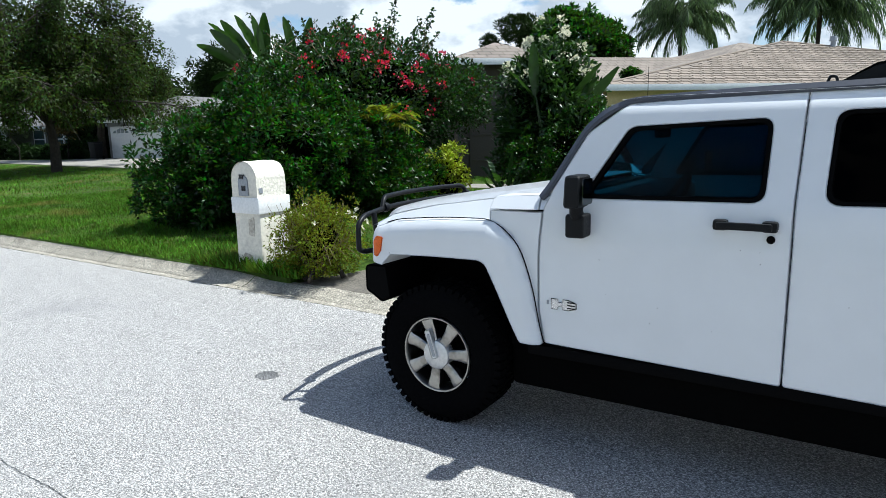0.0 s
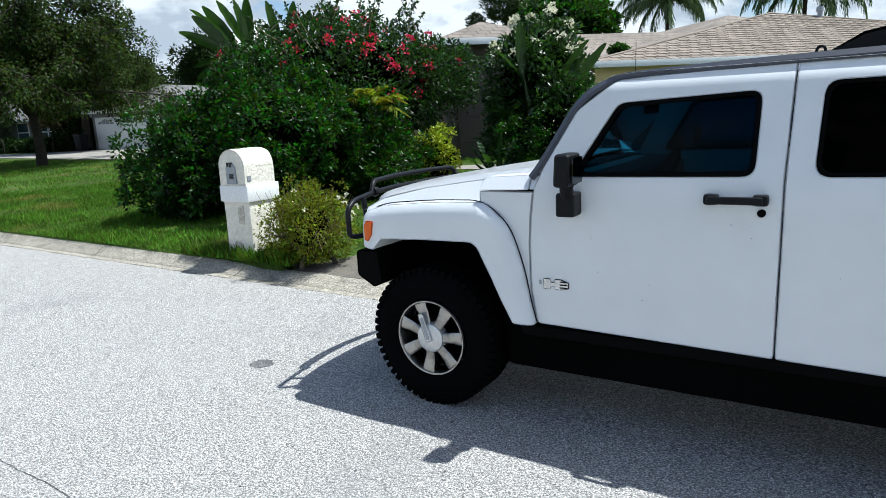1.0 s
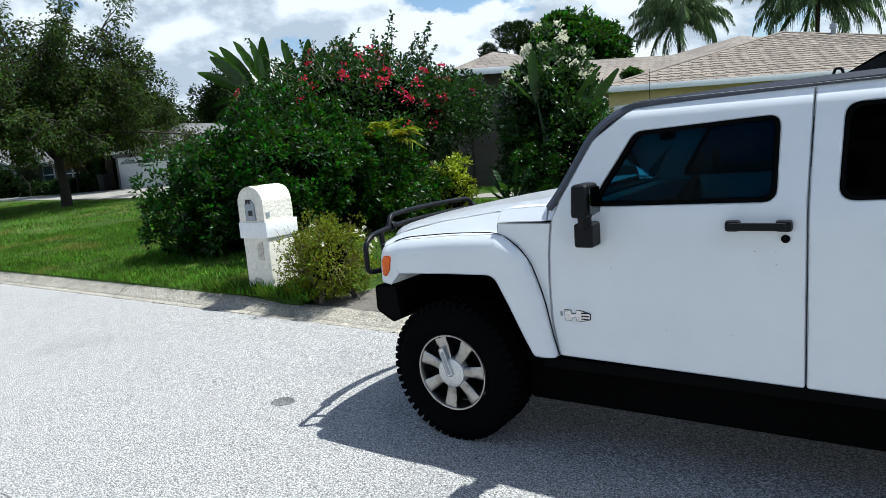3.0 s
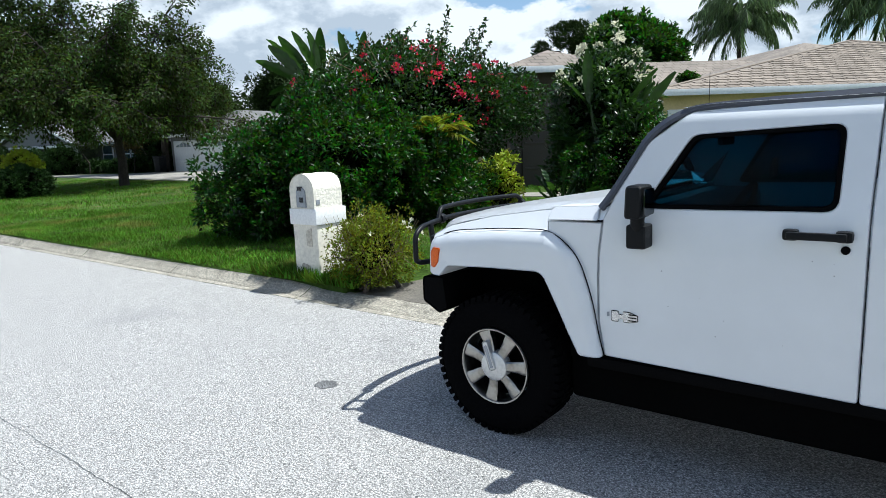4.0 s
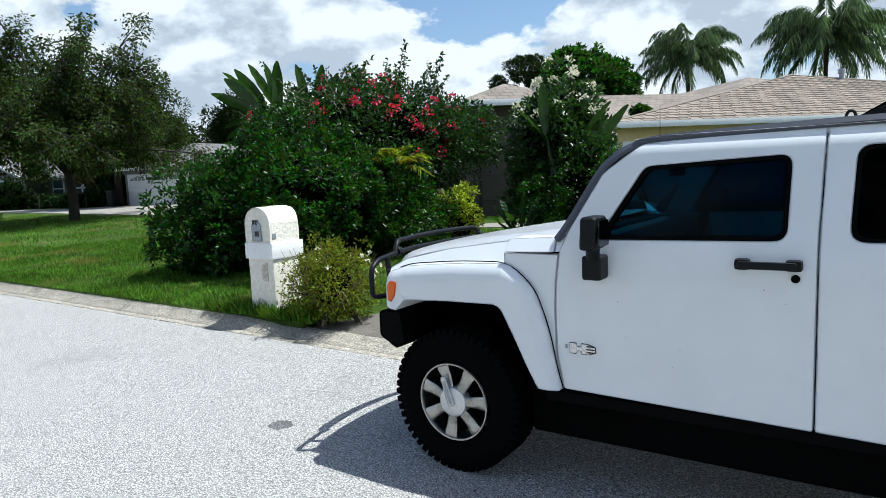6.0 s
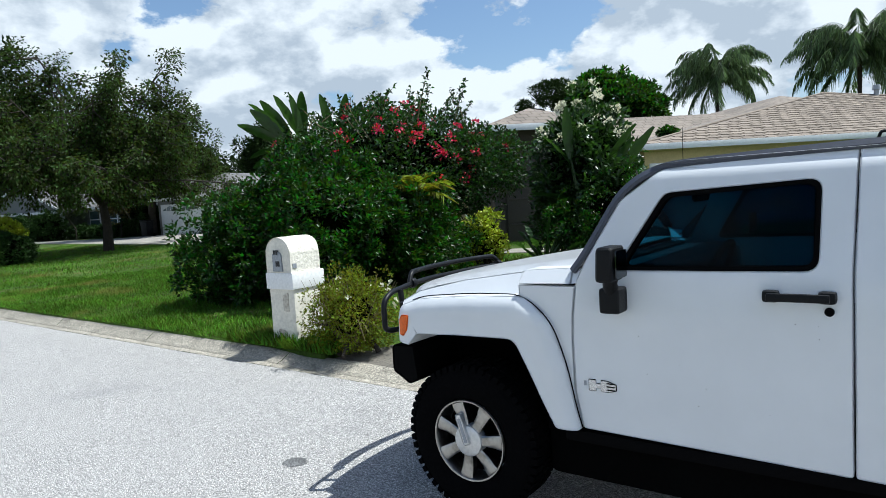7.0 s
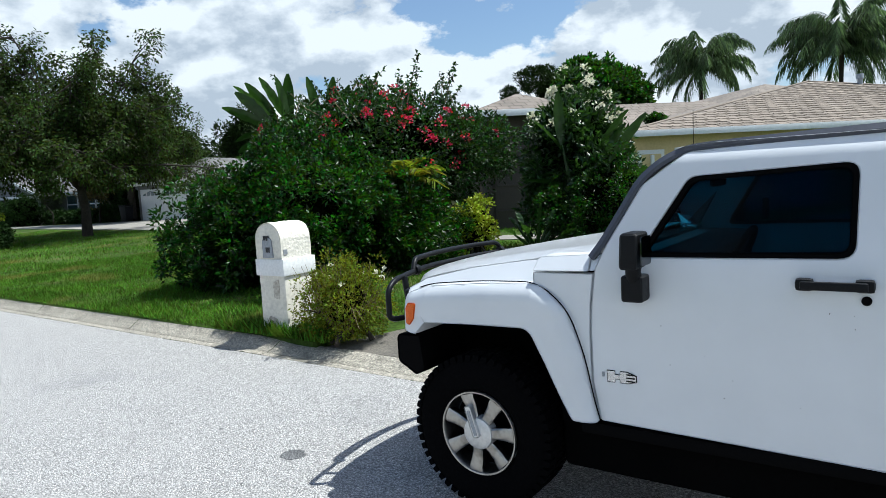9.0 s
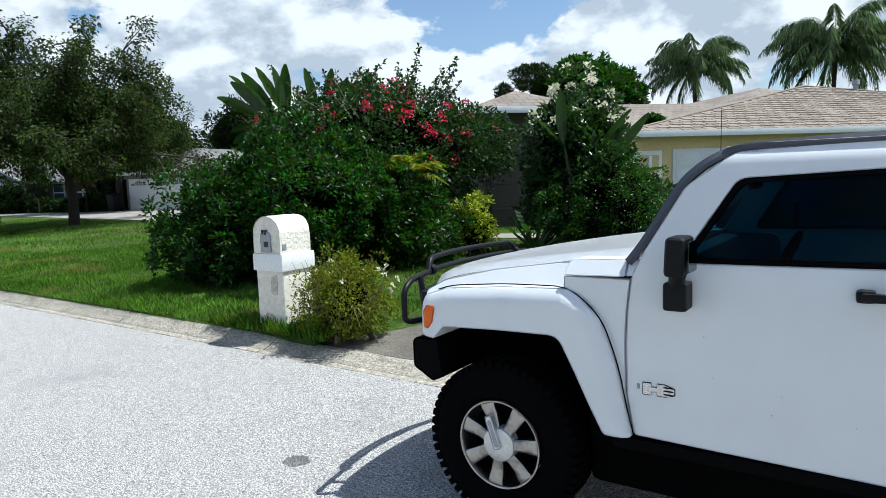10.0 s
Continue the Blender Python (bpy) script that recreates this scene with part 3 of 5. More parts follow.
    # mirror: upright head on a stalk with a squared foot
    head = box(0.848, 0.926, sy(-0.105) - 0.075, sy(-0.105) + 0.075, 1.318, 1.472, 0.022, 3)
    for v in head.verts:
        v.co.x += 0.05 * (v.co.z - 1.40) - 0.10 * (0.03 - abs(v.co.y - sy(-0.105)))
    mirror = part("mirror", head, M_BLACK, car, "black folding wing mirror")
    part("mirror_glass", plate(fillet([(-0.06, 1.335), (0.06, 1.335), (0.06, 1.455), (-0.06, 1.455)], 0.015), (), None, 0.004, 0), M_MIRROR, mirror).matrix_basis = pose(0.944, sy(-0.105), 0, 0, 0, 90)
    part("mirror_foot", box(0.818, 0.912, sy(-0.02) - 0.055, sy(-0.02) + 0.055, 1.165, 1.280, 0.016, 3), M_BLACK, mirror)
    part("mirror_arm", tube([(0.866, sy(-0.03), 1.25), (0.876, sy(-0.075), 1.30), (0.886, sy(-0.09), 1.34)], [0.036, 0.032, 0.036], 12), M_BLACK, mirror)
    # sill step under the doors
    part("sill", box(0.56, 2.44, min(sy(0.045), sy(0.20)), max(sy(0.045), sy(0.20)), 0.50, 0.562, 0.02), M_SEAM, car, "black plastic sill below the doors")
    # black drip rail and windscreen edge
    rail = [(x, sy(0.030 + (z - 1.30) * 0.235 + 0.026 * (max(min(z, 1.80) - 1.742, 0) / 0.058) ** 2), z) for x, z in rounded(((0.640, 1.340), (0.693, 1.412), (0.770, 1.545), (0.843, 1.674), (0.900, 1.728), (0.960, 1.770), (1.030, 1.801), (1.110, 1.811), (1.30, 1.819), (1.80, 1.834), (2.60, 1.846), (3.60, 1.840)))]
    sec = bmesh.new()
    rows = []
    for k, p in enumerate(rail):
        d = (Vector(rail[min(k + 1, len(rail) - 1)]) - Vector(rail[max(k - 1, 0)])).normalized()
        up = Vector((-d.z, 0, d.x))
        ins = Vector((0, 0.05 * sgn, 0))
        hgt = 0.019
        rows.append([sec.verts.new(Vector(p) + a * up * hgt + b * ins + (0.02 if a < 0 else 0) * Vector((0, 0, 0))) for a, b in ((-1, 0.0), (-0.2, -0.08), (1, 0.25), (1, 1.2), (-1, 1.2))])
    for a, b in zip(rows, rows[1:]):
        for k in range(5):
            sec.faces.new((a[k], a[(k + 1) % 5], b[(k + 1) % 5], b[k]))
    sec.faces.new(rows[0]), sec.faces.new(rows[-1][::-1])
    part("roof_rail", sec, M_GREY, car, "dark grey drip rail and pillar trim", 50)
    # vent piece on the cowl beside the hood
    vb = plate(fillet([(0.352, 1.274, 0.006), (0.632, 1.280, 0.008), (0.628, 1.352, 0.01), (0.368, 1.338, 0.015)], 0.01), (), lambda x, z: 0.022 + (z - 1.275) * 0.7, 0.20, 0.003, (), flip)
    part("cowl_vent", vb, M_WHITE, car, "white raised cowl vent cover")
    vb = plate(fillet([(0.639, 1.282, 0.006), (0.688, 1.286, 0.02), (0.700, 1.350, 0.01), (0.636, 1.352, 0.008)], 0.01), (), lambda x, z: 0.026 + (z - 1.28) * 0.6, 0.20, 0.003, (), flip)
    part("cowl_cap", vb, M_WHITE, car)
    part("hood_side", plate(fillet([(-0.42, 1.12, 0), (0.343, 1.15, 0), (0.343, 1.322, 0.004), (-0.058, 1.268, 0), (-0.334, 1.206, 0.06), (-0.425, 1.155, 0.01)], 0.01), (), lambda x, z: 0.050 + 0.72 * (z - 1.15), 0.12, 0.006, (), flip), M_WHITE, car, "white painted hood flank")

# hood: a wide, gently crowned lid with raised flanks
def hood_fn(u, v):
    x = -0.455 + 1.09 * u
    y = 0.165 + 1.57 * v
    c = 1 - (2 * v - 1) ** 2
    edge = 1.150 + 0.198 * max(u, 0.004) ** 0.55
    front = -0.05 * max(0, 1 - u / 0.06) ** 2
    return (x - 0.205 * c ** 0.7 * (1 - u) ** 1.5, y, edge + (0.018 + 0.016 * u) * min(1, c * 3.5) + front)


bm = sheet(28, 26, hood_fn)
bmesh.ops.solidify(bm, geom=bm.faces[:], thickness=0.02)
part("hood", bm, M_WHITE, car, "white hood with a gentle crown", 40)
part("wiper_cowl", box(0.585, 0.70, 0.25, 1.65, 1.30, 1.345, 0.015), M_BLACK, car)
# windscreen and roof
ws = sheet(2, 10, lambda u, v: (0.625 + 0.37 * u - 0.05 * (1 - (2 * v - 1) ** 2), 0.13 + 0.06 * u + (1.64 - 0.12 * u) * v, 1.345 + 0.455 * u))
w = part("windscreen", ws, M_SHIELD, car, "raked clear windscreen")
w.visible_shadow = False
bm = sheet(20, 14, lambda u, v: (1.0 + 2.66 * u, 0.165 + 1.57 * v, 1.824 + 0.030 * (1 - (2 * v - 1) ** 4) * min(1, 6 * u) - 0.02 * max(0, 0.05 - u) * 20 * 0.5))
bmesh.ops.solidify(bm, geom=bm.faces[:], thickness=0.03)
part("roof", bm, M_WHITE, car, "white roof panel")
part("tailgate", box(3.60, 3.74, 0.10, 1.80, 0.62, 1.80, 0.04), M_WHITE, car)
# inner tub, floor and wheel wells, with unseen underbody blocks added to darken below
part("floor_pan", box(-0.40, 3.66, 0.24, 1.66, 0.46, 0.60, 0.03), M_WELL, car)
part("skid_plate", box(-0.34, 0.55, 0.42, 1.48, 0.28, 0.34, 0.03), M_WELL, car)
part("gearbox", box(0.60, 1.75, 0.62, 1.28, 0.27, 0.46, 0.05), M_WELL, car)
# added black block; it stands in for the shade between sill and ground
part("rock_rail", box(0.425, 2.42, 0.13, 0.62, 0.28, 0.56, 0.04, 3), M_WELL, car, "black block standing in for the shade below the sill")
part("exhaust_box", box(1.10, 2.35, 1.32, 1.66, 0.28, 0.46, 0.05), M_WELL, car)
for x in (0.0, 2.842):
    part("axle", tube([(x, 0.25, 0.40), (x, 0.80, 0.38), (x, 0.95, 0.36), (x, 1.10, 0.38), (x, 1.65, 0.40)], [0.05, 0.06, 0.13, 0.06, 0.05], 10), M_WELL, car)
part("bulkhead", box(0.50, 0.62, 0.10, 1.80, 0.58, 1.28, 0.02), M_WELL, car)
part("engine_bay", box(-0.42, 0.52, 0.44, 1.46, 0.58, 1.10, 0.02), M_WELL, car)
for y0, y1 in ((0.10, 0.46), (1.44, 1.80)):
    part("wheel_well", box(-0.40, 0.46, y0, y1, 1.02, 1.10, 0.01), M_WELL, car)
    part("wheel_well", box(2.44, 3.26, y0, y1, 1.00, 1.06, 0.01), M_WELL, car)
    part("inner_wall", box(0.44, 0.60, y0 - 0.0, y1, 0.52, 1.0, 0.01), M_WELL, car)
part("cargo_cover", box(2.35, 3.6, 0.12, 1.78, 0.60, 1.30, 0.02), M_SEAT, car)
# seats, dash and steering wheel
for y in (0.52, 1.38):
    seat = part("seat", box(1.30, 1.82, y - 0.26, y + 0.26, 0.78, 0.98, 0.06, 3), M_SEAT, car, "dark cloth seat")
    bk = box(1.78, 1.94, y - 0.25, y + 0.25, 0.95, 1.50, 0.06, 3)
    for v in bk.verts:
        v.co.x += 0.25 * (v.co.z - 0.95)
    part("backrest", bk, M_SEAT, seat)
    part("headrest", box(1.90, 2.00, y - 0.13, y + 0.13, 1.53, 1.70, 0.04, 3), M_SEAT, seat)
part("dashboard", box(0.66, 1.02, 0.12, 1.78, 0.95, 1.33, 0.06, 3), M_DASH, car)
part("steering_wheel", lathe([(0.19 + 0.014 * math.cos(a), 0.014 * math.sin(a)) for a in np.linspace(0, 2 * math.pi, 9)], 36), M_SEAM, car).matrix_basis = pose(1.16, 0.52, 1.26, 0, 0, 90) @ pose(0, 0, 0, 25)
part("rear_view_mirror", box(0.98, 1.01, 0.82, 1.08, 1.62, 1.70, 0.015), M_SEAM, car)
part("inner_screen", box(1.10, 1.12, 1.58, 1.74, 1.39, 1.52, 0.01), M_SEAM, car, "small dark display by the far window")
# front end
bump = plate(fillet([(-0.52, 0.735, 0.06), (-0.52, 0.895, 0.04), (-0.36, 0.90, 0.0), (-0.33, 0.70, 0.03), (-0.40, 0.67, 0.03), (-0.47, 0.71, 0.05)], 0.03, 7), (), lambda x, z: 0.03, 1.84, 0.012)
part("bumper", bump, M_SEAM, car, "black plastic front bumper")
grille = box(-0.50, -0.40, 0.10, 1.80, 0.90, 1.130, 0.015)
bmesh.ops.subdivide_edges(grille, edges=[e for e in grille.edges if e.calc_length() > 1.2], cuts=9)
for v in grille.verts:
    v.co.x -= 0.16 * max(0, 1 - ((v.co.y - 0.95) / 0.85) ** 2) ** 0.7
part("grille", grille, M_BLACK, car, "black grille surround")
guard = new("brush_guard")
guard.parent = car
tagged(guard, "black tubular steel brush guard")
R = 0.0165
for s in (0, 1):
    def gy(y):
        return CAR_W - y if s else y
    part("guard_hoop", tube(bent([(-0.50, gy(0.22), 0.965), (-0.585, gy(0.10), 0.955), (-0.60, gy(0.07), 0.97), (-0.60, gy(0.07), 1.13), (-0.61, gy(0.15), 1.175), (-0.665, gy(0.42), 1.19)], 0.05), R, 12), M_TUBE, guard)
    part("guard_upright", tube(bent([(-0.50, gy(0.24), 0.70), (-0.57, gy(0.24), 0.90), (-0.61, gy(0.24), 1.18)], 0.05), R * 1.1, 12), M_TUBE, guard)
    part("guard_clamp", lathe([(0.0, -0.02), (0.03, -0.02), (0.034, 0.0), (0.03, 0.02), (0.0, 0.02)], 16, (-0.665, gy(0.43), 1.195)), M_TUBE, guard)
part("guard_bar", tube(bent([(-0.665, 0.40, 1.19), (-0.73, 0.70, 1.188), (-0.745, 0.95, 1.185), (-0.73, 1.20, 1.188), (-0.665, 1.50, 1.19)], 0.1), R, 12), M_TUBE, guard)
part("guard_top", tube(bent([(-0.66, 0.39, 1.18), (-0.68, 0.44, 1.262), (-0.735, 0.70, 1.264), (-0.75, 0.95, 1.264), (-0.735, 1.20, 1.264), (-0.68, 1.44, 1.262), (-0.66, 1.50, 1.18)], 0.06), R, 12), M_TUBE, guard)
# aerial on the far wing
part("aerial", tube([(0.66, 1.76, 1.30), (0.665, 1.765, 2.10)], [0.004, 0.002], 6), M_BLACK, car, "thin black whip aerial")
# roof lamp bar and tie-down loop
lb = plate(fillet([(1.895, 1.855, 0.0), (2.85, 1.855, 0.0), (2.85, 1.945, 0.0), (2.13, 1.945, 0.03), (2.02, 1.925, 0.03)], 0.02), (), lambda x, z: 0.30, 1.30, 0.012)
lampbar = part("light_bar_cover", lb, M_BLACK, car, "black moulded roof bar cover")
part("bolt", lathe([(0.0, 0.288), (0.010, 0.289), (0.013, 0.302)], 14, (2.14, 0, 1.905)), M_CAP, lampbar, "silver bolt head")
part("tie_loop", tube(bent([(1.848, 0.27, 1.84), (1.860, 0.27, 1.878), (1.882, 0.27, 1.878), (1.894, 0.27, 1.84)], 0.015), 0.006, 8), M_BLACK, car)
# badge: plain bright shapes on the door foot
BADGE = [(0.708, 0.775), (0.745, 0.775), (0.745, 0.79), (0.768, 0.79), (0.768, 0.775), (0.80, 0.775), (0.842, 0.785), (0.842, 0.814), (0.80, 0.828), (0.768, 0.828), (0.768, 0.812), (0.745, 0.812), (0.745, 0.828), (0.708, 0.828)]
bd = part("badge", plate(fillet(BADGE, 0.003, 2), (), lambda x, z: 0.026, 0.01, 0.002), M_BADGE, car, "small chrome badge")
rim = [((x - 0.775) * 1.03 + 0.775, (z - 0.8015) * 1.07 + 0.8015) for x, z in BADGE]
part("badge_rim", plate(fillet(rim, 0.003, 2), (), lambda x, z: 0.0285, 0.006, 0.0), M_SEAM, bd, "dark edge round the badge")
for z in (0.787, 0.802, 0.817):
    part("badge_bar", box(0.797, 0.836, 0.0225, 0.027, z - 0.0022, z + 0.0022), M_SEAM, bd)
part("badge_mark", plate(fillet([(0.682, 0.795), (0.694, 0.795), (0.694, 0.818), (0.682, 0.818)], 0.002, 2), (), lambda x, z: 0.029, 0.008, 0.001), M_PLATE, car)
rng = np.random.default_rng(7)
for k in range(10):
    x, z, r = rng.uniform(0.95, 2.1), rng.uniform(0.60, 1.15), rng.uniform(0.001, 0.0028)
    part("paint_chip", lathe([(0.0, 0.0), (r, 0.0003)], 7, (x, side_y(x, z) - 0.001, z)), M_DIRT, car)


BLOCKS = []
for y0, y1 in ((0.004, 0.095), (0.165, 0.255), (0.105, 0.155)):
    t = bmesh.new()
    for v in bmesh.ops.create_cube(t, size=1.0)["verts"]:
        shrink = 0.85 if v.co.x > 0 else 1.0
        v.co = Vector((0.411 if v.co.x > 0 else 0.380, (y0 + y1) / 2 + v.co.y * (y1 - y0) * shrink, v.co.z * 0.034 * shrink))
    BLOCKS.append(bpy.data.meshes.new("tread_block"))
    t.to_mesh(BLOCKS[-1])
    t.free()
    BLOCKS[-1].materials.append(M_RUBBER)


def wheel(x, y, out, drop=0.0):
    """A wheel on its axle; out is -1 where its face looks towards -y."""
    w = new("wheel")
    w.parent = car
    tagged(w, "off-road wheel with a chrome seven-spoke rim")
    w.matrix_basis = pose(x, y, 0.41 - drop, 0, 0, 0 if out < 0 else 180)
    t = lathe([(0.222, 0.03), (0.230, 0.010), (0.250, 0.004), (0.310, -0.004), (0.360, 0.002), (0.388, 0.018), (0.402, 0.05), (0.406, 0.13), (0.402, 0.21), (0.388, 0.245), (0.30, 0.262), (0.222, 0.24)], 72)
    part("tyre", t, M_RUBBER, w, "knobbly black off-road tyre", 30)
    for k in range(52):
        for j, da in enumerate((0, 0.5, 0.25)):
            blk = new("tread_block", BLOCKS[j])
            blk.parent = w
            blk.matrix_basis = Matrix.Rotation(-(k + da) * 2 * math.pi / 52, 4, "Y")
    rim = part("rim", lathe([(0.226, 0.004), (0.222, -0.006), (0.214, -0.004), (0.206, 0.012), (0.200, 0.05), (0.195, 0.20)], 64), M_CHROME, w, "chrome rim with dust on it")
    part("rim_back", lathe([(0.0, 0.10), (0.195, 0.10)], 40), M_SEAM, rim)
    for k in range(7):
        s = bmesh.new()
        pr = [(0.06, 0.028, 0.002), (0.10, 0.029, 0.010), (0.15, 0.033, 0.012), (0.185, 0.037, 0.004), (0.209, 0.040, 0.006)]
        rows = [[s.verts.new((r, yy, -wd)), s.verts.new((r, yy - 0.006, -wd * 0.7)), s.verts.new((r, yy - 0.006, wd * 0.7)), s.verts.new((r, yy, wd)), s.verts.new((r, yy + 0.05, wd * 0.8)), s.verts.new((r, yy + 0.05, -wd * 0.8))] for r, wd, yy in pr]
        for a, b in zip(rows, rows[1:]):
            for j in range(6):
                s.faces.new((a[j], a[(j + 1) % 6], b[(j + 1) % 6], b[j]))
        s.faces.new(rows[0]), s.faces.new(rows[-1][::-1])
        part("spoke", s, M_CHROME, rim).matrix_basis = Matrix.Rotation(-math.radians(108 + k * 360 / 7), 4, "Y")
    cap = part("hub_cap", lathe([(0.0, -0.012), (0.070, -0.012), (0.083, -0.006), (0.088, 0.006), (0.088, 0.05)], 40), M_CAP, rim, "satin round hub cap")
    b = plate(fillet([(-0.022, -0.018), (0.022, -0.018), (0.020, 0.155), (-0.020, 0.155)], 0.017, 6), (), None, 0.03, 0.006)
    c = part("cap_lever", b, M_CAP, rim)
    c.matrix_basis = pose(0, -0.026, 0) @ Matrix.Rotation(-math.radians(18), 4, "Y")
    b = plate(fillet([(-0.010, -0.005), (0.010, -0.005), (0.009, 0.130), (-0.009, 0.130)], 0.008, 5), (), None, 0.003, 0.001)
    c = part("lever_slot", b, M_PLATE, rim)
    c.matrix_basis = pose(0, -0.0275, 0) @ Matrix.Rotation(-math.radians(18), 4, "Y")
    return w


wheel(0, 0.012, -1)
wheel(2.842, 0.012, -1)
wheel(0, CAR_W - 0.05, 1, 0.040)
wheel(2.842, CAR_W - 0.05, 1, 0.040)


# ---- mailbox ----
M_WORN = mat("worn_stucco", (0.47, 0.43, 0.36), 0.95, vary=0.3, fine=30.0, coarse=6.0, bump=0.8)
box_at = (-4.14, 2.20)
mailbox = thing("mailbox", "cream stucco mailbox pillar with an arched top and white band", "mailbox", (box_at[0], box_at[1], lawn_z(-4.14, 2.3)))
mz = lawn_z(-4.14, 2.3)


def rough_up(bm, amp, sc):
    for v in bm.verts:
        v.co += Vector(noise.noise_vector(v.co * sc)) * amp


bm = box(-0.215, 0.215, 0.02, 0.45, -0.05, 0.78 - mz, 0.012)
bmesh.ops.subdivide_edges(bm, edges=bm.edges[:], cuts=5, use_grid_fill=True)
rough_up(bm, 0.006, 5)
part("post", bm, M_STUCCO, mailbox)
bm = box(-0.235, 0.235, -0.005, 0.49, 0.775 - mz, 0.965 - mz, 0.006)
part("band", bm, M_BAND, mailbox, "smooth white painted band")
arch = [(-0.215, 0.96 - mz), (0.215, 0.96 - mz)] + [(0.215 * math.cos(a), 1.185 - mz + 0.20 * math.sin(a)) for a in np.linspace(0, math.pi, 17)]
bm = plate(arch, (), None, 0.45, 0.012)
bmesh.ops.subdivide_edges(bm, edges=[e for e in bm.edges if e.calc_length() > 0.15], cuts=5)
for v in bm.verts:
    if v.co.y > 0.02:
        v.co += Vector(noise.noise_vector(v.co * 9)) * 0.007
part("hood", bm, M_STUCCO, mailbox, "rough arched stucco hood")
for pts in ([(0.02, 0.52), (0.115, 0.50), (0.12, 0.74), (0.07, 0.72), (0.02, 0.70)], [(-0.12, 0.24), (0.06, 0.20), (0.03, 0.28), (-0.08, 0.30)]):
    bm = plate(fillet([(x, z - mz) for x, z in pts], 0.02, 3), (), lambda x, z: 0.0125, 0.012, 0.001)
    part("worn_patch", bm, M_WORN, mailbox, "grey worn patch in the stucco")
bm = plate([(-0.085, 0.985 - mz), (0.075, 0.985 - mz)] + [(-0.005 + 0.08 * math.cos(a), 1.155 - mz + 0.07 * math.sin(a)) for a in np.linspace(0, math.pi, 11)], (), lambda x, z: -0.012, 0.02, 0.004)
flap = part("door", bm, M_PLATE, mailbox, "grey metal mailbox door")
for k in range(3):
    part("number_bar", box(-0.028 + 0.024 * k, -0.010 + 0.024 * k, -0.016, -0.011, 1.045 - mz, 1.105 - mz), M_INK, flap, "dark number bar")
bm = box(-0.055, 0.03, -0.020, -0.008, 1.215 - mz, 1.235 - mz)
box(-0.055, -0.03, -0.020, -0.008, 1.185 - mz, 1.225 - mz, bm=bm)
box(-0.01, 0.012, -0.020, -0.008, 1.18 - mz, 1.22 - mz, bm=bm)
part("ornament", bm, M_INK, mailbox, "small black metal ornament")
bm = box(0.214, 0.222, 0.03, 0.085, 1.02 - mz, 1.075 - mz)
part("plaque", bm, M_PLATE, mailbox)

# ---- driveway and walk ----
def drive_fn(u, v):
    y = 2.19 + 14.4 * v
    x0 = -3.35 + 0.65 * min(1, v * 12)
    x1 = 3.2 + 1.5 * v
    x0 += 2.6 * v
    x = x0 + (x1 - x0) * u
    return (x, y, lawn_z(x, y) + 0.022 - 0.108 * max(0, 1 - v * 9))


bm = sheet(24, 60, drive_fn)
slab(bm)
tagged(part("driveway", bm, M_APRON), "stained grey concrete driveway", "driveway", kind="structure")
bm = sheet(10, 3, lambda u, v: ((x := -7.6 + 5.5 * u), (y := 10.2 + 1.0 * v + 1.2 * u), lawn_z(x, y) + 0.02))
slab(bm)
tagged(part("front_walk", bm, M_DRIVE), "narrow concrete walk before the house", "path", kind="structure")


def far_drive(u, v):
    x = -52 + 28 * u
    lo = 13.7 + 0.10 * (-x - 24)
    hi = 16.75 + 0.12 * (x + 52) + (1.9 if -39.5 < x < -30 else 0.0) - (1.5 if x > -27 else 0.0)
    y = lo + (hi - lo) * v
    return (x, y, lawn_z(x, y) + 0.03)


bm = sheet(56, 6, far_drive)
slab(bm)
tagged(part("neighbour_drive", bm, M_DRIVE), "pale concrete drive of the neighbouring house", "driveway", kind="structure")
bm = bmesh.new()
ring = [bm.verts.new((0.085 * (1 + 0.35 * noise.noise((math.cos(a) * 2, math.sin(a) * 2, 3))) * math.cos(a), 0.075 * (1 + 0.35 * noise.noise((math.cos(a) * 2, math.sin(a) * 2, 3))) * math.sin(a), 0)) for a in np.linspace(0, 2 * math.pi, 25)[:-1]]
bm.faces.new(ring)
slab(bm, 0.004)
M_TAR = mat("tar_spot", (0.10, 0.10, 0.10), 0.9, vary=0.6, fine=70, hard=(0.4, 0.6), grain=150.0)
sp = part("road_patch", bm, M_TAR, None)
sp.matrix_world = pose(-1.466, 0.028, 0.0025 + road_z(0.03))
tagged(sp, "small dark tar patch on the street", "patch", kind="structure")

# a hairline crack across the street, and scattered grit
cr = np.random.default_rng(9)
bm = bmesh.new()
prev = None
for k in range(90):
    u = k / 89
    x, y = -3.6 + 3.6 * u, -1.54 - 0.09 * u + 0.03 * noise.noise((u * 7, 3, 0)) + 0.015 * noise.noise((u * 40, 3, 0))
    wdt = 0.003 + 0.003 * abs(noise.noise((u * 20, 5, 0)))
    pair = [bm.verts.new((x, y - wdt, 0.002)), bm.verts.new((x, y + wdt, 0.002))]
    if prev:
        bm.faces.new((prev[0], pair[0], pair[1], prev[1]))
    prev = pair
tagged(part("road_crack", bm, M_TAR), "thin dark crack in the asphalt", "crack", kind="structure")
V, F = [], []
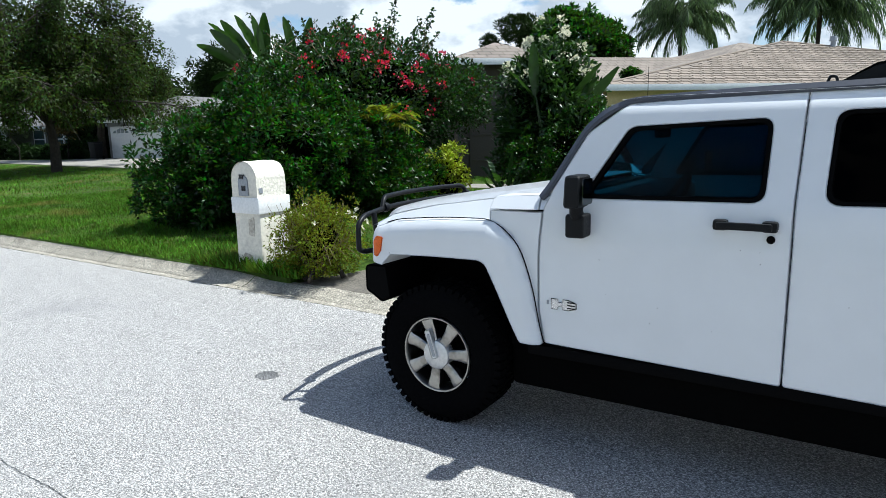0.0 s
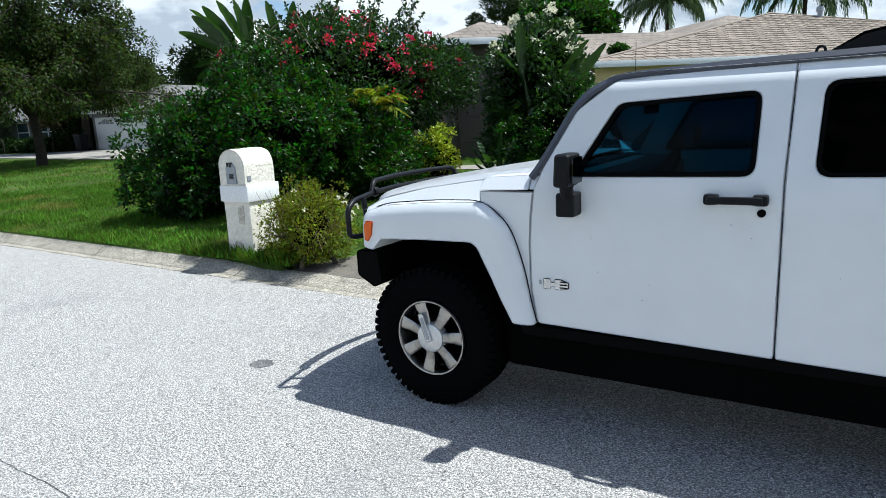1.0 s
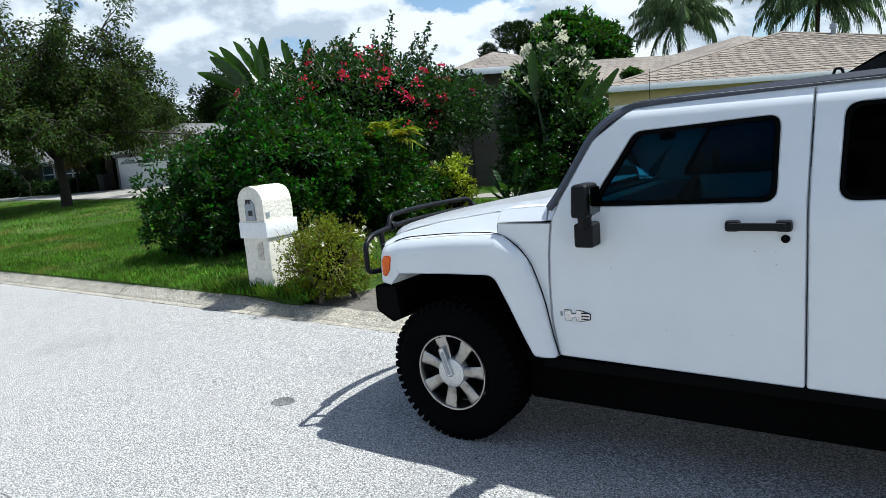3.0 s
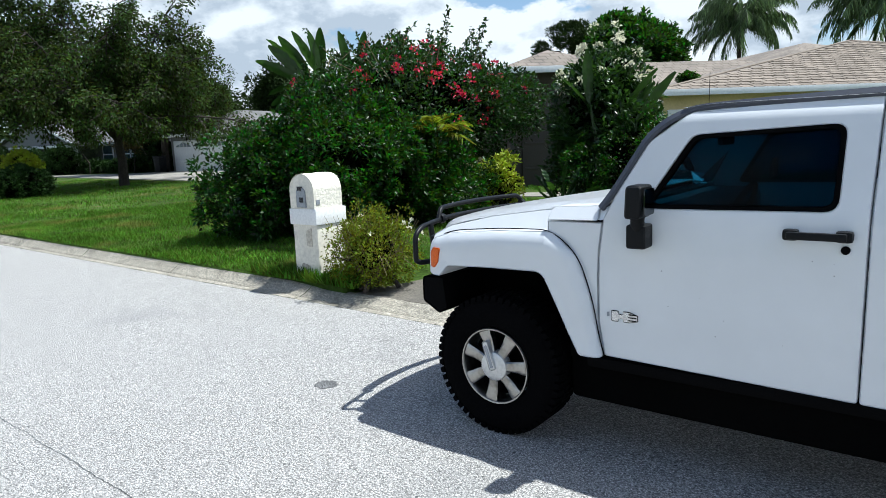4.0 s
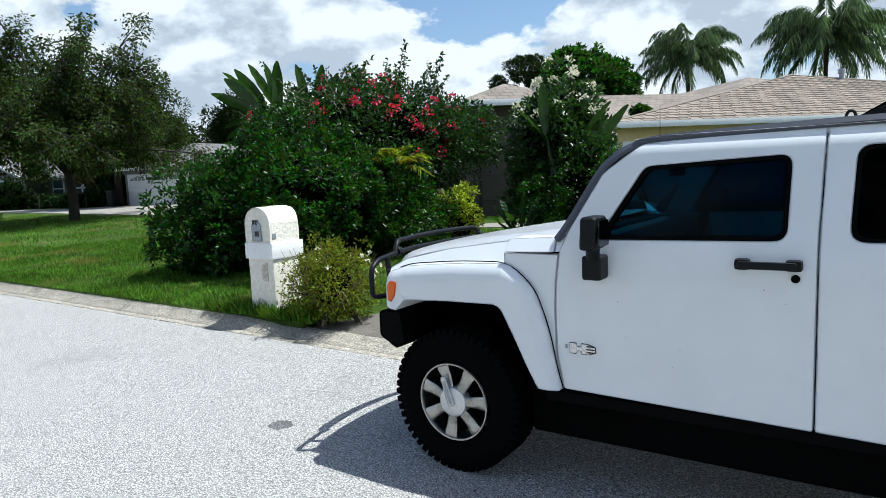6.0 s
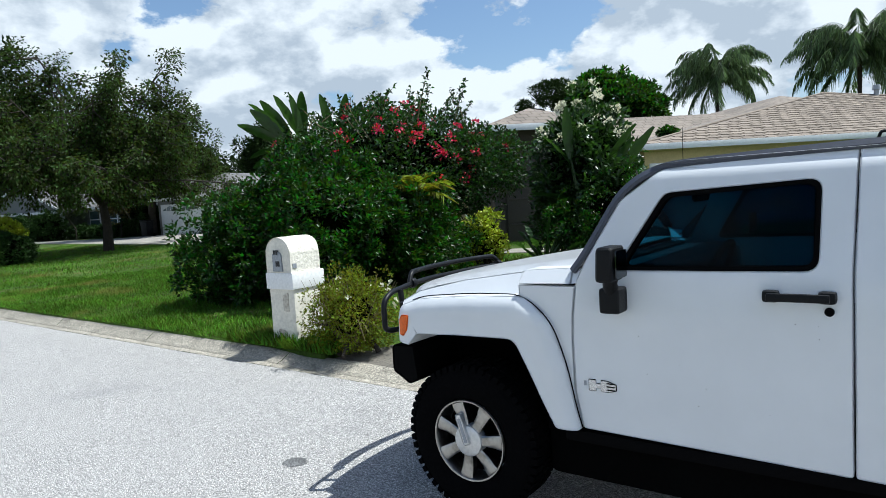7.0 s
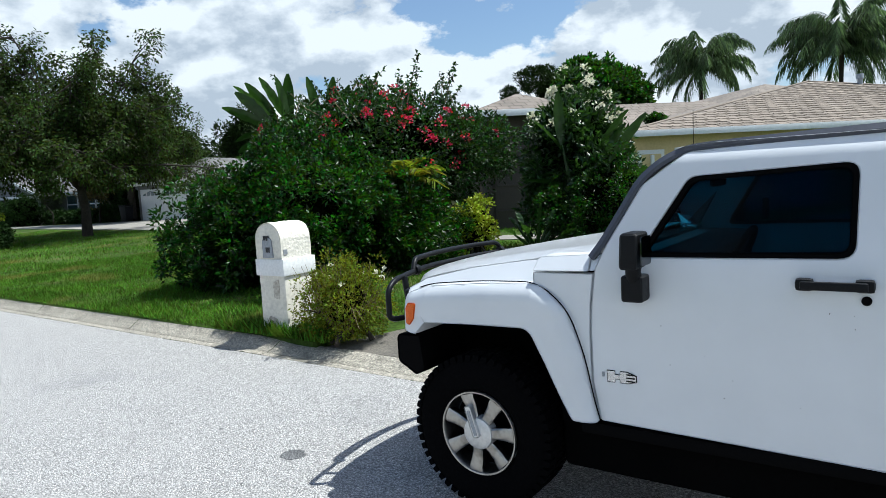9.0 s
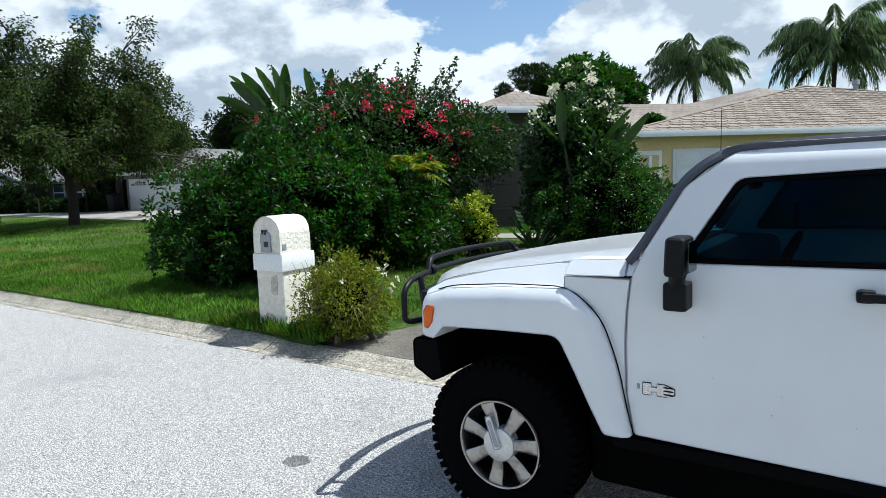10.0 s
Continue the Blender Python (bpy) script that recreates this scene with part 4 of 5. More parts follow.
for k in range(260):
    x, y = cr.uniform(-6.0, 1.2), cr.uniform(-1.8, 1.6)
    q = cr.uniform(0.003, 0.011)
    b = len(V)
    for a in range(5):
        V.append((x + q * math.cos(a * 1.257) * cr.uniform(0.6, 1.4), y + q * math.sin(a * 1.257) * cr.uniform(0.6, 1.4), road_z(y) + 0.0015))
    V.append((x, y, road_z(y) + q * 0.5))
    F += [(b + a, b + (a + 1) % 5, b + 5) for a in range(5)]
tagged(fast_mesh("road_grit", V, F, M_TAR), "scattered dark grit on the asphalt", "grit", kind="stuff")

# ---- lawn grass ----
rng = np.random.default_rng(3)


def blades(count, x0, x1, d0, d1, hmin, hmax, name, power=1.0):
    x = rng.uniform(x0, x1, count)
    d = d0 + (d1 - d0) * rng.uniform(0, 1, count) ** power
    y = d + 1.80 - 0.025 * (x + 2.0)
    keep = ~((x > -3.45) & (y > 2.0) & (x > -3.25 + 0.10 * (y - 2.0)) & (x < 6))
    keep &= ~((x < -24) & (y > 13.6 + 0.06 * (-x - 26)))
    keep &= ~((x > -7.6) & (y > 10.2) & (y < 12.2))
    x, y, d = x[keep], y[keep], d[keep]
    n = len(x)
    z = 0.105 + 0.16 * np.clip((d - 0.3) / 3, 0, 1) + 0.012 * np.clip(d - 3.3, 0, 25) - 0.01
    patch = 0.85 + 0.25 * np.sin(x * 1.7 + 2 * np.sin(y * 0.9)) * np.sin(y * 2.1 + x * 0.4)
    h = rng.uniform(hmin, hmax, n) * np.clip(patch, 0.45, 1.2)
    a = rng.uniform(0, 2 * math.pi, n)
    lean = rng.normal(size=(n, 2)) * h[:, None] * 0.45
    w = h * rng.uniform(0.06, 0.12, n)
    P = np.stack([x, y, z], 1)
    S = np.stack([np.cos(a), np.sin(a), 0 * a], 1) * w[:, None]
    T = P + np.column_stack([lean, h])
    V = np.stack([P - S, P + S, T], 1).reshape(-1, 3)
    F = np.arange(3 * n).reshape(-1, 3)
    tagged(fast_mesh(name, V, F, M_GRASS), "uneven green lawn grass with dry yellow patches", "grass", kind="stuff")


blades(150000, -15, -2.0, 0.30, 5.5, 0.03, 0.10, "lawn_grass", 1.3)
blades(80000, -36, -6, 2.5, 13, 0.05, 0.12, "lawn_grass")
blades(40000, -38, -14, 0.30, 3.0, 0.05, 0.12, "lawn_grass")
blades(25000, -9, 1, 5.0, 10, 0.05, 0.12, "lawn_grass")
blades(5000, -5.2, -2.3, 0.26, 0.75, 0.08, 0.22, "verge_grass")


# ---- plants ----
def shrub(name, label, centre, radii, nclump, per, spread, L, W, material, seed, category="shrub", lumps=0.15, low=-0.75, core=0.72, extra=()):
    """A leafy mass: dark woody core of stems and many clumps of single leaves."""
    r = np.random.default_rng(seed)
    g = lawn_z(centre[0], centre[1])
    t = thing(name, label, category, (centre[0], centre[1], g))
    c = np.array([0, 0, centre[2] - g])
    C, out = clumps(r, c, radii, nclump, spread, lumps, low)
    for e_c, e_r, e_n in extra:
        C2, o2 = clumps(r, np.array(e_c) + c, e_r, e_n, spread, lumps, low)
        C, out = np.concatenate([C, C2]), np.concatenate([out, o2])
    P, D = clump_leaves(r, C, out, per, spread)
    P[:, 2] = np.maximum(P[:, 2], 0.02)
    n = len(P)
    leaves("foliage", P, D, r.uniform(0.7, 1.2, n) * L, r.uniform(0.7, 1.2, n) * W, material, t, rng=r)
    bm = bmesh.new()
    for k in range(12):
        q = C[r.integers(len(C))]
        tube([(0.15 * r.normal(), 0.15 * r.normal(), -0.05), tuple(q * 0.45 + np.array([0, 0, 0.1])), tuple(q * 0.92)], [0.03, 0.02, 0.006], 6, bm)
    tagged(part("stems", bm, M_BARK, t, "brown woody stems"), kind="stuff")
    # inner leaves close the middle of the mass, coloured near-black for the shade there
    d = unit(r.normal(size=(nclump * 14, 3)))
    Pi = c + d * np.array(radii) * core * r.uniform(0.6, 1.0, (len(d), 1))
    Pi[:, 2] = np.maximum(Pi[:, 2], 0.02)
    leaves("inner_leaves", Pi, r.normal(size=d.shape), L * 2.0, W * 2.4, M_INNER_SHADE, t, "near-black inner leaves standing in for shade", rng=r)
    return t


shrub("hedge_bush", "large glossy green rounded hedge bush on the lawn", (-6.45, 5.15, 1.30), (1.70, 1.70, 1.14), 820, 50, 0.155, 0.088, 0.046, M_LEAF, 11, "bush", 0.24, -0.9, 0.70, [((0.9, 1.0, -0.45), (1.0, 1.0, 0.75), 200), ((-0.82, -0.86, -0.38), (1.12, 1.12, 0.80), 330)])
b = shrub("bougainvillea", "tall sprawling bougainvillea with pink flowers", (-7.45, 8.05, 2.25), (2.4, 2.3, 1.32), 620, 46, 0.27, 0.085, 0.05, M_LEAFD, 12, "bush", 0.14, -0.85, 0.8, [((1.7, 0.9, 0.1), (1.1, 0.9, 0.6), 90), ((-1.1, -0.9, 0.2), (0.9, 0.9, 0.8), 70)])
r = np.random.default_rng(21)
C, out = clumps(r, (0, 0, 1.9), (2.35, 2.05, 1.75), 120, 0.2, 0.2, -0.1)
sprig = bmesh.new()
SP, SD = [], []
for k in range(60):
    a = r.uniform(0, 2 * math.pi)
    base = np.array([2.2 * math.cos(a), 2.1 * math.sin(a), r.uniform(2.5, 3.0)])
    base[:2] *= r.uniform(0.2, 1.0)
    tipv = base + np.array([r.normal() * 0.35, r.normal() * 0.35, r.uniform(0.5, 0.95)])
    tube([tuple(base), tuple((base + tipv) / 2 + r.normal(size=3) * 0.05), tuple(tipv)], [0.012, 0.008, 0.003], 5, sprig)
    for j in range(34):
        q = base + (tipv - base) * r.uniform(0.1, 1.02)
        SP.append(q), SD.append(r.normal(size=3) + np.array([0, 0, 0.2]))
tagged(part("shoots", sprig, M_STEM, b, "thin upright shoots"), kind="stuff")
leaves("shoot_leaves", np.array(SP), np.array(SD), 0.095, 0.055, M_LEAFD, b, rng=r)
C, out = clumps(r, (0, 0, 2.0), (2.6, 2.45, 1.45), 420, 0.2, 0.12, -0.2)
C = C[(out @ np.array([0.6, -0.75, 0.35])) > 0.25][:46]
for c in C:
    P, D = clump_leaves(r, c[None], unit(c[None] - np.array([0, 0, 1.5])), int(r.integers(12, 30)), r.uniform(0.06, 0.13))
    tagged(leaves("flower_cluster", P, D, 0.055, 0.05, M_PINK, b, "bright pink flower cluster", rng=r), kind="stuff")

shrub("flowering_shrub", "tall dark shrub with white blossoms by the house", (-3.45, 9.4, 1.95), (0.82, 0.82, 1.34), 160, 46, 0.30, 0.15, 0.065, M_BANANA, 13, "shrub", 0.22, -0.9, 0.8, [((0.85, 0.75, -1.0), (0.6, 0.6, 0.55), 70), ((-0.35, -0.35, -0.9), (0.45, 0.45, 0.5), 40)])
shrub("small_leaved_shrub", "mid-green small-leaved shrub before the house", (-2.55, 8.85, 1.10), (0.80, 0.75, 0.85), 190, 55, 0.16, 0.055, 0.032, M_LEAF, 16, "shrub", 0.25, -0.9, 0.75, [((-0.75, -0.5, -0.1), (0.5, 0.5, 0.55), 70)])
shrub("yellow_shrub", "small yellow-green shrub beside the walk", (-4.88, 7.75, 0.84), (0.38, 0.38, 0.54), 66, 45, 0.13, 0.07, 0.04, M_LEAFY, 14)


def areca(at, seed, fronds=15, reach=0.8):
    """Arching feathery fronds of a young palm standing in the hedge."""
    r = np.random.default_rng(seed)
    t = thing("areca_palm", "young palm with light green feathery fronds in the hedge", "palm", (at[0], at[1], lawn_z(at[0], at[1])))
    z0 = at[2] - lawn_z(at[0], at[1])
    ribs, P, D, L = bmesh.new(), [], [], []
    tube([(0, 0, -0.05), (0.03, 0, z0 * 0.5), (0, 0.02, z0)], [0.04, 0.035, 0.02], 7, ribs)
    for k in range(fronds):
        a, up = 2.4 * k, r.uniform(0.35, 1.3)
        pts = []
        for j in range(9):
            q = reach * j / 8
            pts.append(Vector((q * math.cos(up) * math.cos(a), q * math.cos(up) * math.sin(a), z0 + q * math.sin(up) - 0.55 * q * q)))
        tube(pts, [0.008 * (1 - 0.09 * j) for j in range(9)], 4, ribs)
        side = np.array([-math.sin(a), math.cos(a), 0])
        for j in range(2, 9):
            ahead = np.array((pts[j] - pts[j - 1]).normalized())
            for f in range(3):
                p = np.array(pts[j - 1].lerp(pts[j], f / 3))
                for sg in (-1, 1):
                    P.append(p), D.append(ahead * 0.8 + side * sg * 0.7 + np.array([0, 0, -0.15])), L.append(r.uniform(0.18, 0.28))
    part("ribs", ribs, M_LEAFW, t)
    leaves("fronds", np.array(P), np.array(D), np.array(L), 0.024, M_LEAFW, t, rng=r, droop=0.2)


areca((-5.15, 6.15, 1.75), 19)
w = shrub("wildflower_clump", "straggly olive weed clump with white flowers at the kerb", (-3.22, 2.42, 0.48), (0.42, 0.36, 0.38), 210, 40, 0.13, 0.042, 0.02, M_LEAFW, 15, "plant", 0.28, -0.95, 0.55)
r = np.random.default_rng(5)
SP = bmesh.new()
for k in range(140):
    a, q = r.uniform(0, 2 * math.pi), r.uniform(0.2, 0.62)
    tube([(0.1 * math.cos(a), 0.1 * math.sin(a), 0), (q * 0.6 * math.cos(a), q * 0.5 * math.sin(a), 0.35), (q * math.cos(a), q * 0.8 * math.sin(a), r.uniform(0.15, 0.85))], [0.005, 0.004, 0.002], 5, SP)
tagged(part("stalks", SP, M_STEM, w, "thin dry stalks"), kind="stuff")
C, out = clumps(r, (0.08, 0.08, 0.45), (0.52, 0.42, 0.42), 14, 0.1, 0.1, 0.0)
P, D = clump_leaves(r, C, out, 9, 0.02)
tagged(leaves("flowers", P, D, 0.035, 0.03, M_BLOOM, w, "small white flowers", rng=r), kind="stuff")
sh = bpy.data.objects["flowering_shrub"]
C, out = clumps(r, (0, 0, 1.75), (1.0, 1.0, 1.62), 34, 0.1, 0.12, 0.35)
P, D = clump_leaves(r, C, out, 26, 0.09)
leaves("blossoms", P, D, 0.07, 0.05, M_BLOOM, sh, "creamy white blossoms", rng=r)


def paddle(L, W, bend):
    """One broad leaf with a keel, along +x, drooping by bend."""
    def fn(u, v):
        s = 2 * v - 1
        wd = W * (math.sin(math.pi * min(1, u * 0.93 + 0.05)) ** 0.6) * 0.5
        return (L * u, s * wd, 0.22 * abs(s) * wd - bend * u * u * L + 0.012 * math.sin(u * 40 + s * 2))
    return sheet(10, 4, fn)


def broad_plant(name, label, at, n, L, W, stalk, spread, seed):
    r = np.random.default_rng(seed)
    t = thing(name, label, "plant", at)
    for k in range(n):
        a, tilt = r.uniform(0, 2 * math.pi), r.uniform(0.15, 1.0) * spread
        d = Vector((math.cos(a) * math.sin(tilt), math.sin(a) * math.sin(tilt), math.cos(tilt)))
        tip = d * stalk * r.uniform(0.7, 1.1)
        lf = part("leaf", paddle(L * r.uniform(0.75, 1.1), W * r.uniform(0.8, 1.1), r.uniform(0.1, 0.35)), M_BANANA, t, deg=60)
        lf.matrix_basis = Matrix.Translation(tip) @ d.to_track_quat("X", "Z").to_matrix().to_4x4() @ Matrix.Rotation(r.normal() * 0.6, 4, "X")
        part("stalk", tube([(0, 0, -0.1), tuple(tip * 0.5 + Vector((0, 0, 0.05))), tuple(tip)], [0.05, 0.035, 0.018], 7), M_BANANA, t)
    return t


def fan_plant(name, label, at, seed, axis, fans):
    """Stalks in one plane, each with a paddle leaf: (shift along the fan, stalk height, sway, length, width)."""
    r = np.random.default_rng(seed)
    t = thing(name, label, "plant", at)
    ax = Vector((math.cos(axis), math.sin(axis), 0))
    for shift, stalk, sway, ln, wd in fans:
        d = (ax * math.sin(sway) + Vector((0, 0, math.cos(sway))) + Vector((r.normal(), r.normal(), 0)) * 0.10).normalized()
        foot = ax * shift * 0.5
        tip = ax * (shift + 0.12 * math.sin(sway)) + Vector((0.1 * r.normal(), 0.1 * r.normal(), stalk))
        lf = part("leaf", paddle(ln, wd, r.uniform(0.05, 0.22)), M_BANANA, t, deg=60)
        lf.matrix_basis = Matrix.Translation(tip) @ d.to_track_quat("X", "Z").to_matrix().to_4x4() @ Matrix.Rotation(r.normal() * 0.45 + (0.9 if sway < 0 else -0.9), 4, "X")
        part("stalk", tube([tuple(foot + Vector((0, 0, -0.1))), tuple((foot + tip) * 0.5 + ax * 0.04), tuple(tip)], [0.05, 0.035, 0.018], 7), M_BANANA, t)
    return t


FAN = [(-0.38 + 0.055 * k, 2.62 + 0.10 * (k % 3), -1.02 + 0.14 * k, 1.0 - 0.06 * (k % 2), 0.25) for k in range(8)]
FAN += [(-0.40, 2.45, -1.90, 0.70, 0.20), (-0.45, 2.50, -2.20, 0.65, 0.20), (-0.5, 2.55, -1.75, 0.60, 0.18), (-0.35, 2.35, -2.4, 0.7, 0.20), (0.1, 2.1, -1.35, 0.9, 0.24)]
FAN += [(0.60, 2.75, -0.10, 0.85, 0.20), (0.72, 2.8, 0.15, 0.8, 0.22), (0.82, 2.7, 0.40, 0.75, 0.20)]
fan_plant("bird_of_paradise", "tall giant bird of paradise with paddle leaves", (-8.7, 6.95, 0.45), 31, 0.62, FAN)
BAN = [(-0.35, 1.85, -0.65, 0.8, 0.20), (-0.15, 2.0, -0.25, 0.95, 0.20), (0.15, 1.75, 0.45, 1.0, 0.19), (0.25, 1.65, 0.75, 1.05, 0.20), (0.0, 1.5, 0.62, 1.0, 0.18), (0.35, 1.25, 1.0, 0.8, 0.2), (-0.4, 1.2, -1.1, 0.8, 0.2), (0.1, 1.95, 0.15, 0.8, 0.18)]
fan_plant("banana_plant", "broad-leaved banana plant among dark shrubs", (-3.0, 8.68, 0.30), 32, 0.62, BAN)
broad_plant("arum_plant", "low broad-leaved plant beside the wall", (-3.65, 7.9, 0.3), 15, 0.34, 0.13, 0.70, 1.2, 33)


def tree(name, label, at, height, spread, material, seed, leaf=(0.16, 0.06), limbs=9, per=60, trunk=0.22, clear=0.26, droop=0.25, sub=6, tuft=0.55, group="", low=0.0, stray=0.35, lowest=0.25):
    r = np.random.default_rng(seed)
    t = thing(name, label, "tree", at, group=group)
    bm = bmesh.new()
    top = np.array([r.normal() * 0.2, r.normal() * 0.2, height * clear])
    tube([(0, 0, -0.15), (0.04, 0.02, height * clear * 0.5), tuple(top)], [trunk * 1.25, trunk, trunk * 0.85], 10, bm)
    tips = []
    for k in range(limbs):
        a = 2 * math.pi * k / limbs + r.normal() * 0.25
        rise = r.uniform(lowest, 1.0)
        q = np.array([math.cos(a) * spread[0] * (1.05 - rise * 0.75), math.sin(a) * spread[1] * (1.05 - rise * 0.75), height * (clear + (0.93 - clear) * rise)])
        m1 = top + (q - top) * 0.27 + np.array([0, 0, 0.08 * height])
        tube([tuple(top * 0.92), tuple(m1), tuple((m1 + q) / 2 + r.normal(size=3) * 0.2), tuple(q)], [trunk * 0.5, trunk * 0.32, trunk * 0.18, 0.02], 7, bm)
        for j in range(sub):
            s = m1 + (q - m1) * r.uniform(0.1, 1.0)
            e = s + unit(r.normal(size=3) * np.array([1, 1, 0.55]) + np.array([math.cos(a), math.sin(a), 0.15]) * 0.5) * r.uniform(0.6, 1.3) * height * 0.16
            e[2] -= droop * r.uniform(0, 1) * height * 0.12
            tube([tuple(s), tuple((s + e) / 2 + r.normal(size=3) * 0.1), tuple(e)], [trunk * 0.16, trunk * 0.1, 0.01], 5, bm)
            tips += [s + (e - s) * f for f in (0.45, 0.75, 1.0)]
    part("trunk", bm, M_BARK, t, "dark rough trunk and limbs")
    C = np.array(tips)
    C = np.concatenate([C, C + r.normal(size=C.shape) * stray]) if stray else C
    P, D = clump_leaves(r, C, unit(C - np.array([0, 0, height * 0.55])), per, tuft, 0.0)
    D[:, 2] -= droop
    keep = P[:, 2] > low * (0.85 + 0.3 * r.uniform(size=len(P)))
    P, D = P[keep], D[keep]
    n = len(P)
    leaves("crown", P, D, r.uniform(0.7, 1.3, n) * leaf[0], r.uniform(0.7, 1.3, n) * leaf[1], material, t, rng=r)
    return t


tree("oak_tree", "broad dusty-green oak on the lawn with hanging twigs", (-26.4, 11.35, lawn_z(-26.4, 11.35)), 9.1, (5.7, 5.7), M_LEAFO, 41, (0.15, 0.078), 26, 33, 0.19, 0.23, 0.75, 13, 0.36, low=1.8, stray=0.22, lowest=0.04)
tree("oak_tree", "dark green oak behind the neighbouring lawn", (-33.0, 8.5, 0.5), 10.5, (5.5, 5.5), M_FAR, 42, (0.28, 0.12), 13, 40, 0.3, 0.2, 0.2, 7, 0.8)
tree("oak_tree", "dark green tree beside the neighbouring house", (-39.0, 31.5, 0.6), 7.8, (3.6, 3.6), M_FAR, 43, (0.28, 0.12), 11, 36, 0.25, 0.2, 0.2, 6, 0.7)
def crown_tree(name, label, at, trunk_h, masses, material, seed, leaf, spread, per):
    """A bare trunk under rounded masses of leaf clumps: each mass (centre over the foot, radii, clumps)."""
    r = np.random.default_rng(seed)
    t = thing(name, label, "tree", at)
    bm = tube([(0, 0, -0.2), (0.08, 0.03, trunk_h * 0.5), (0, 0, trunk_h)], [0.24, 0.2, 0.15], 9)
    Cs, Os = [], []
    for c, rad, n in masses:
        C, o = clumps(r, c, rad, n, spread, 0.22, -0.8)
        Cs.append(C), Os.append(o)
        for j in range(7):
            q = C[r.integers(len(C))]
            tube([(0, 0, trunk_h * 0.9), tuple((np.array([0, 0, trunk_h]) + np.array(c)) / 2 + r.normal(size=3) * 0.1), tuple(q)], [0.10, 0.06, 0.015], 6, bm)
    part("trunk", bm, M_BARK, t, "dark trunk and limbs")
    P, D = clump_leaves(r, np.concatenate(Cs), np.concatenate(Os), per, spread)
    n = len(P)
    leaves("crown", P, D, r.uniform(0.7, 1.3, n) * leaf[0], r.uniform(0.7, 1.3, n) * leaf[1], material, t, rng=r)
    return t


crown_tree("shade_tree", "rounded green tree behind the house", (-16.1, 41.9, 0.6), 6.0, [((0, 0, 6.8), (2.7, 2.65, 1.8), 300), ((-0.95, -0.55, 7.95), (1.2, 1.2, 0.85), 80), ((1.8, 0.95, 6.15), (1.55, 1.55, 1.45), 110)], M_LEAF, 44, (0.30, 0.15), 0.40, 42)
crown_tree("pine_tree", "dark pine with tufted crown behind the house", (-19.5, 40.5, 0.6), 6.5, [((0, 0, 7.9), (1.38, 1.32, 0.84), 90), ((0.6, 0.35, 7.2), (0.95, 0.95, 0.54), 34), ((-1.9, -1.1, 7.1), (0.38, 0.38, 0.40), 18)], M_FAR, 45, (0.28, 0.07), 0.29, 52)
tree("oak_tree", "dark tree behind the roof", (11.3, 52.3, 0.6), 9.1, (5.0, 5.0), M_FAR, 46, (0.32, 0.16), 10, 40, 0.3, 0.25, 0.1, 6, 1.1)


def palm(name, at, height, reach, seed, fronds=22):
    """A feather palm: ringed trunk, arching ribs and hanging leaflets."""
    r = np.random.default_rng(seed)
    t = thing(name, "queen palm with drooping feathery fronds behind the roof", "palm", at, group="palms behind the roof")
    bm = tube([(0, 0, -0.2)] + [(0.02 * math.sin(k), 0.02 * math.cos(k), height * k / 8) for k in range(1, 9)], [0.17, 0.16, 0.15, 0.15, 0.14, 0.14, 0.13, 0.14, 0.16], 10)
    part("trunk", bm, M_BARK, t, "slender grey palm trunk")
    ribs = bmesh.new()
    P, D, L = [], [], []
    for k in range(fronds):
        a = 2.4 * k + r.normal() * 0.2
        up = 1.52 - 1.75 * (k / fronds) + r.normal() * 0.12
        ln = reach * r.uniform(0.85, 1.1)
        pts, q, pitch = [], Vector((0, 0, height)), up
        for j in range(13):
            pts.append(q.copy())
            pitch -= (0.055 + 0.017 * j) * (1.25 if up > 0.9 else 0.9)
            pitch = max(pitch, -1.45)
            q += Vector((math.cos(pitch) * math.cos(a), math.cos(pitch) * math.sin(a), math.sin(pitch))) * ln / 12
        tube(pts, [0.03 * (1 - 0.85 * j / 12) for j in range(13)], 4, ribs)
        side = np.array([-math.sin(a), math.cos(a), 0])
        for j in range(1, 13):
            for f in range(5):
                w = (j - 1 + f / 5) / 12
                i0 = min(int(w * 12), 11)
                p = pts[i0].lerp(pts[i0 + 1], w * 12 - i0)
                ahead = (pts[i0 + 1] - pts[i0]).normalized()
                for sg in (-1, 1):
                    P.append(p), D.append(np.array(ahead) * 0.6 + side * sg * r.uniform(0.3, 0.8) + np.array([0, 0, -r.uniform(0.5, 1.3)]))
                    L.append(0.80 * math.sin(math.pi * (0.14 + 0.78 * w)) * r.uniform(0.8, 1.15))
    part("ribs", ribs, M_PALM, t)
    leaves("fronds", np.array(P), np.array(D), np.array(L) * 0.265 * reach, 0.008 * reach, M_PALM, t, rng=r, droop=0.35)
    return t


palm("palm_tree", (-10.07, 46.3, 0.6), 8.3, 4.2, 51, 44)
palm("palm_tree", (-1.8, 48.2, 0.6), 8.6, 5.2, 52, 46)

# ---- house ----
HU = Vector((0.72, 0.69, 0.0)).normalized()
FLOOR = 0.42
house = thing("house", "single-storey pale yellow house with hipped tan shingle roof", "house", (-4.58, 15.12, FLOOR), math.degrees(math.atan2(HU.y, HU.x)))


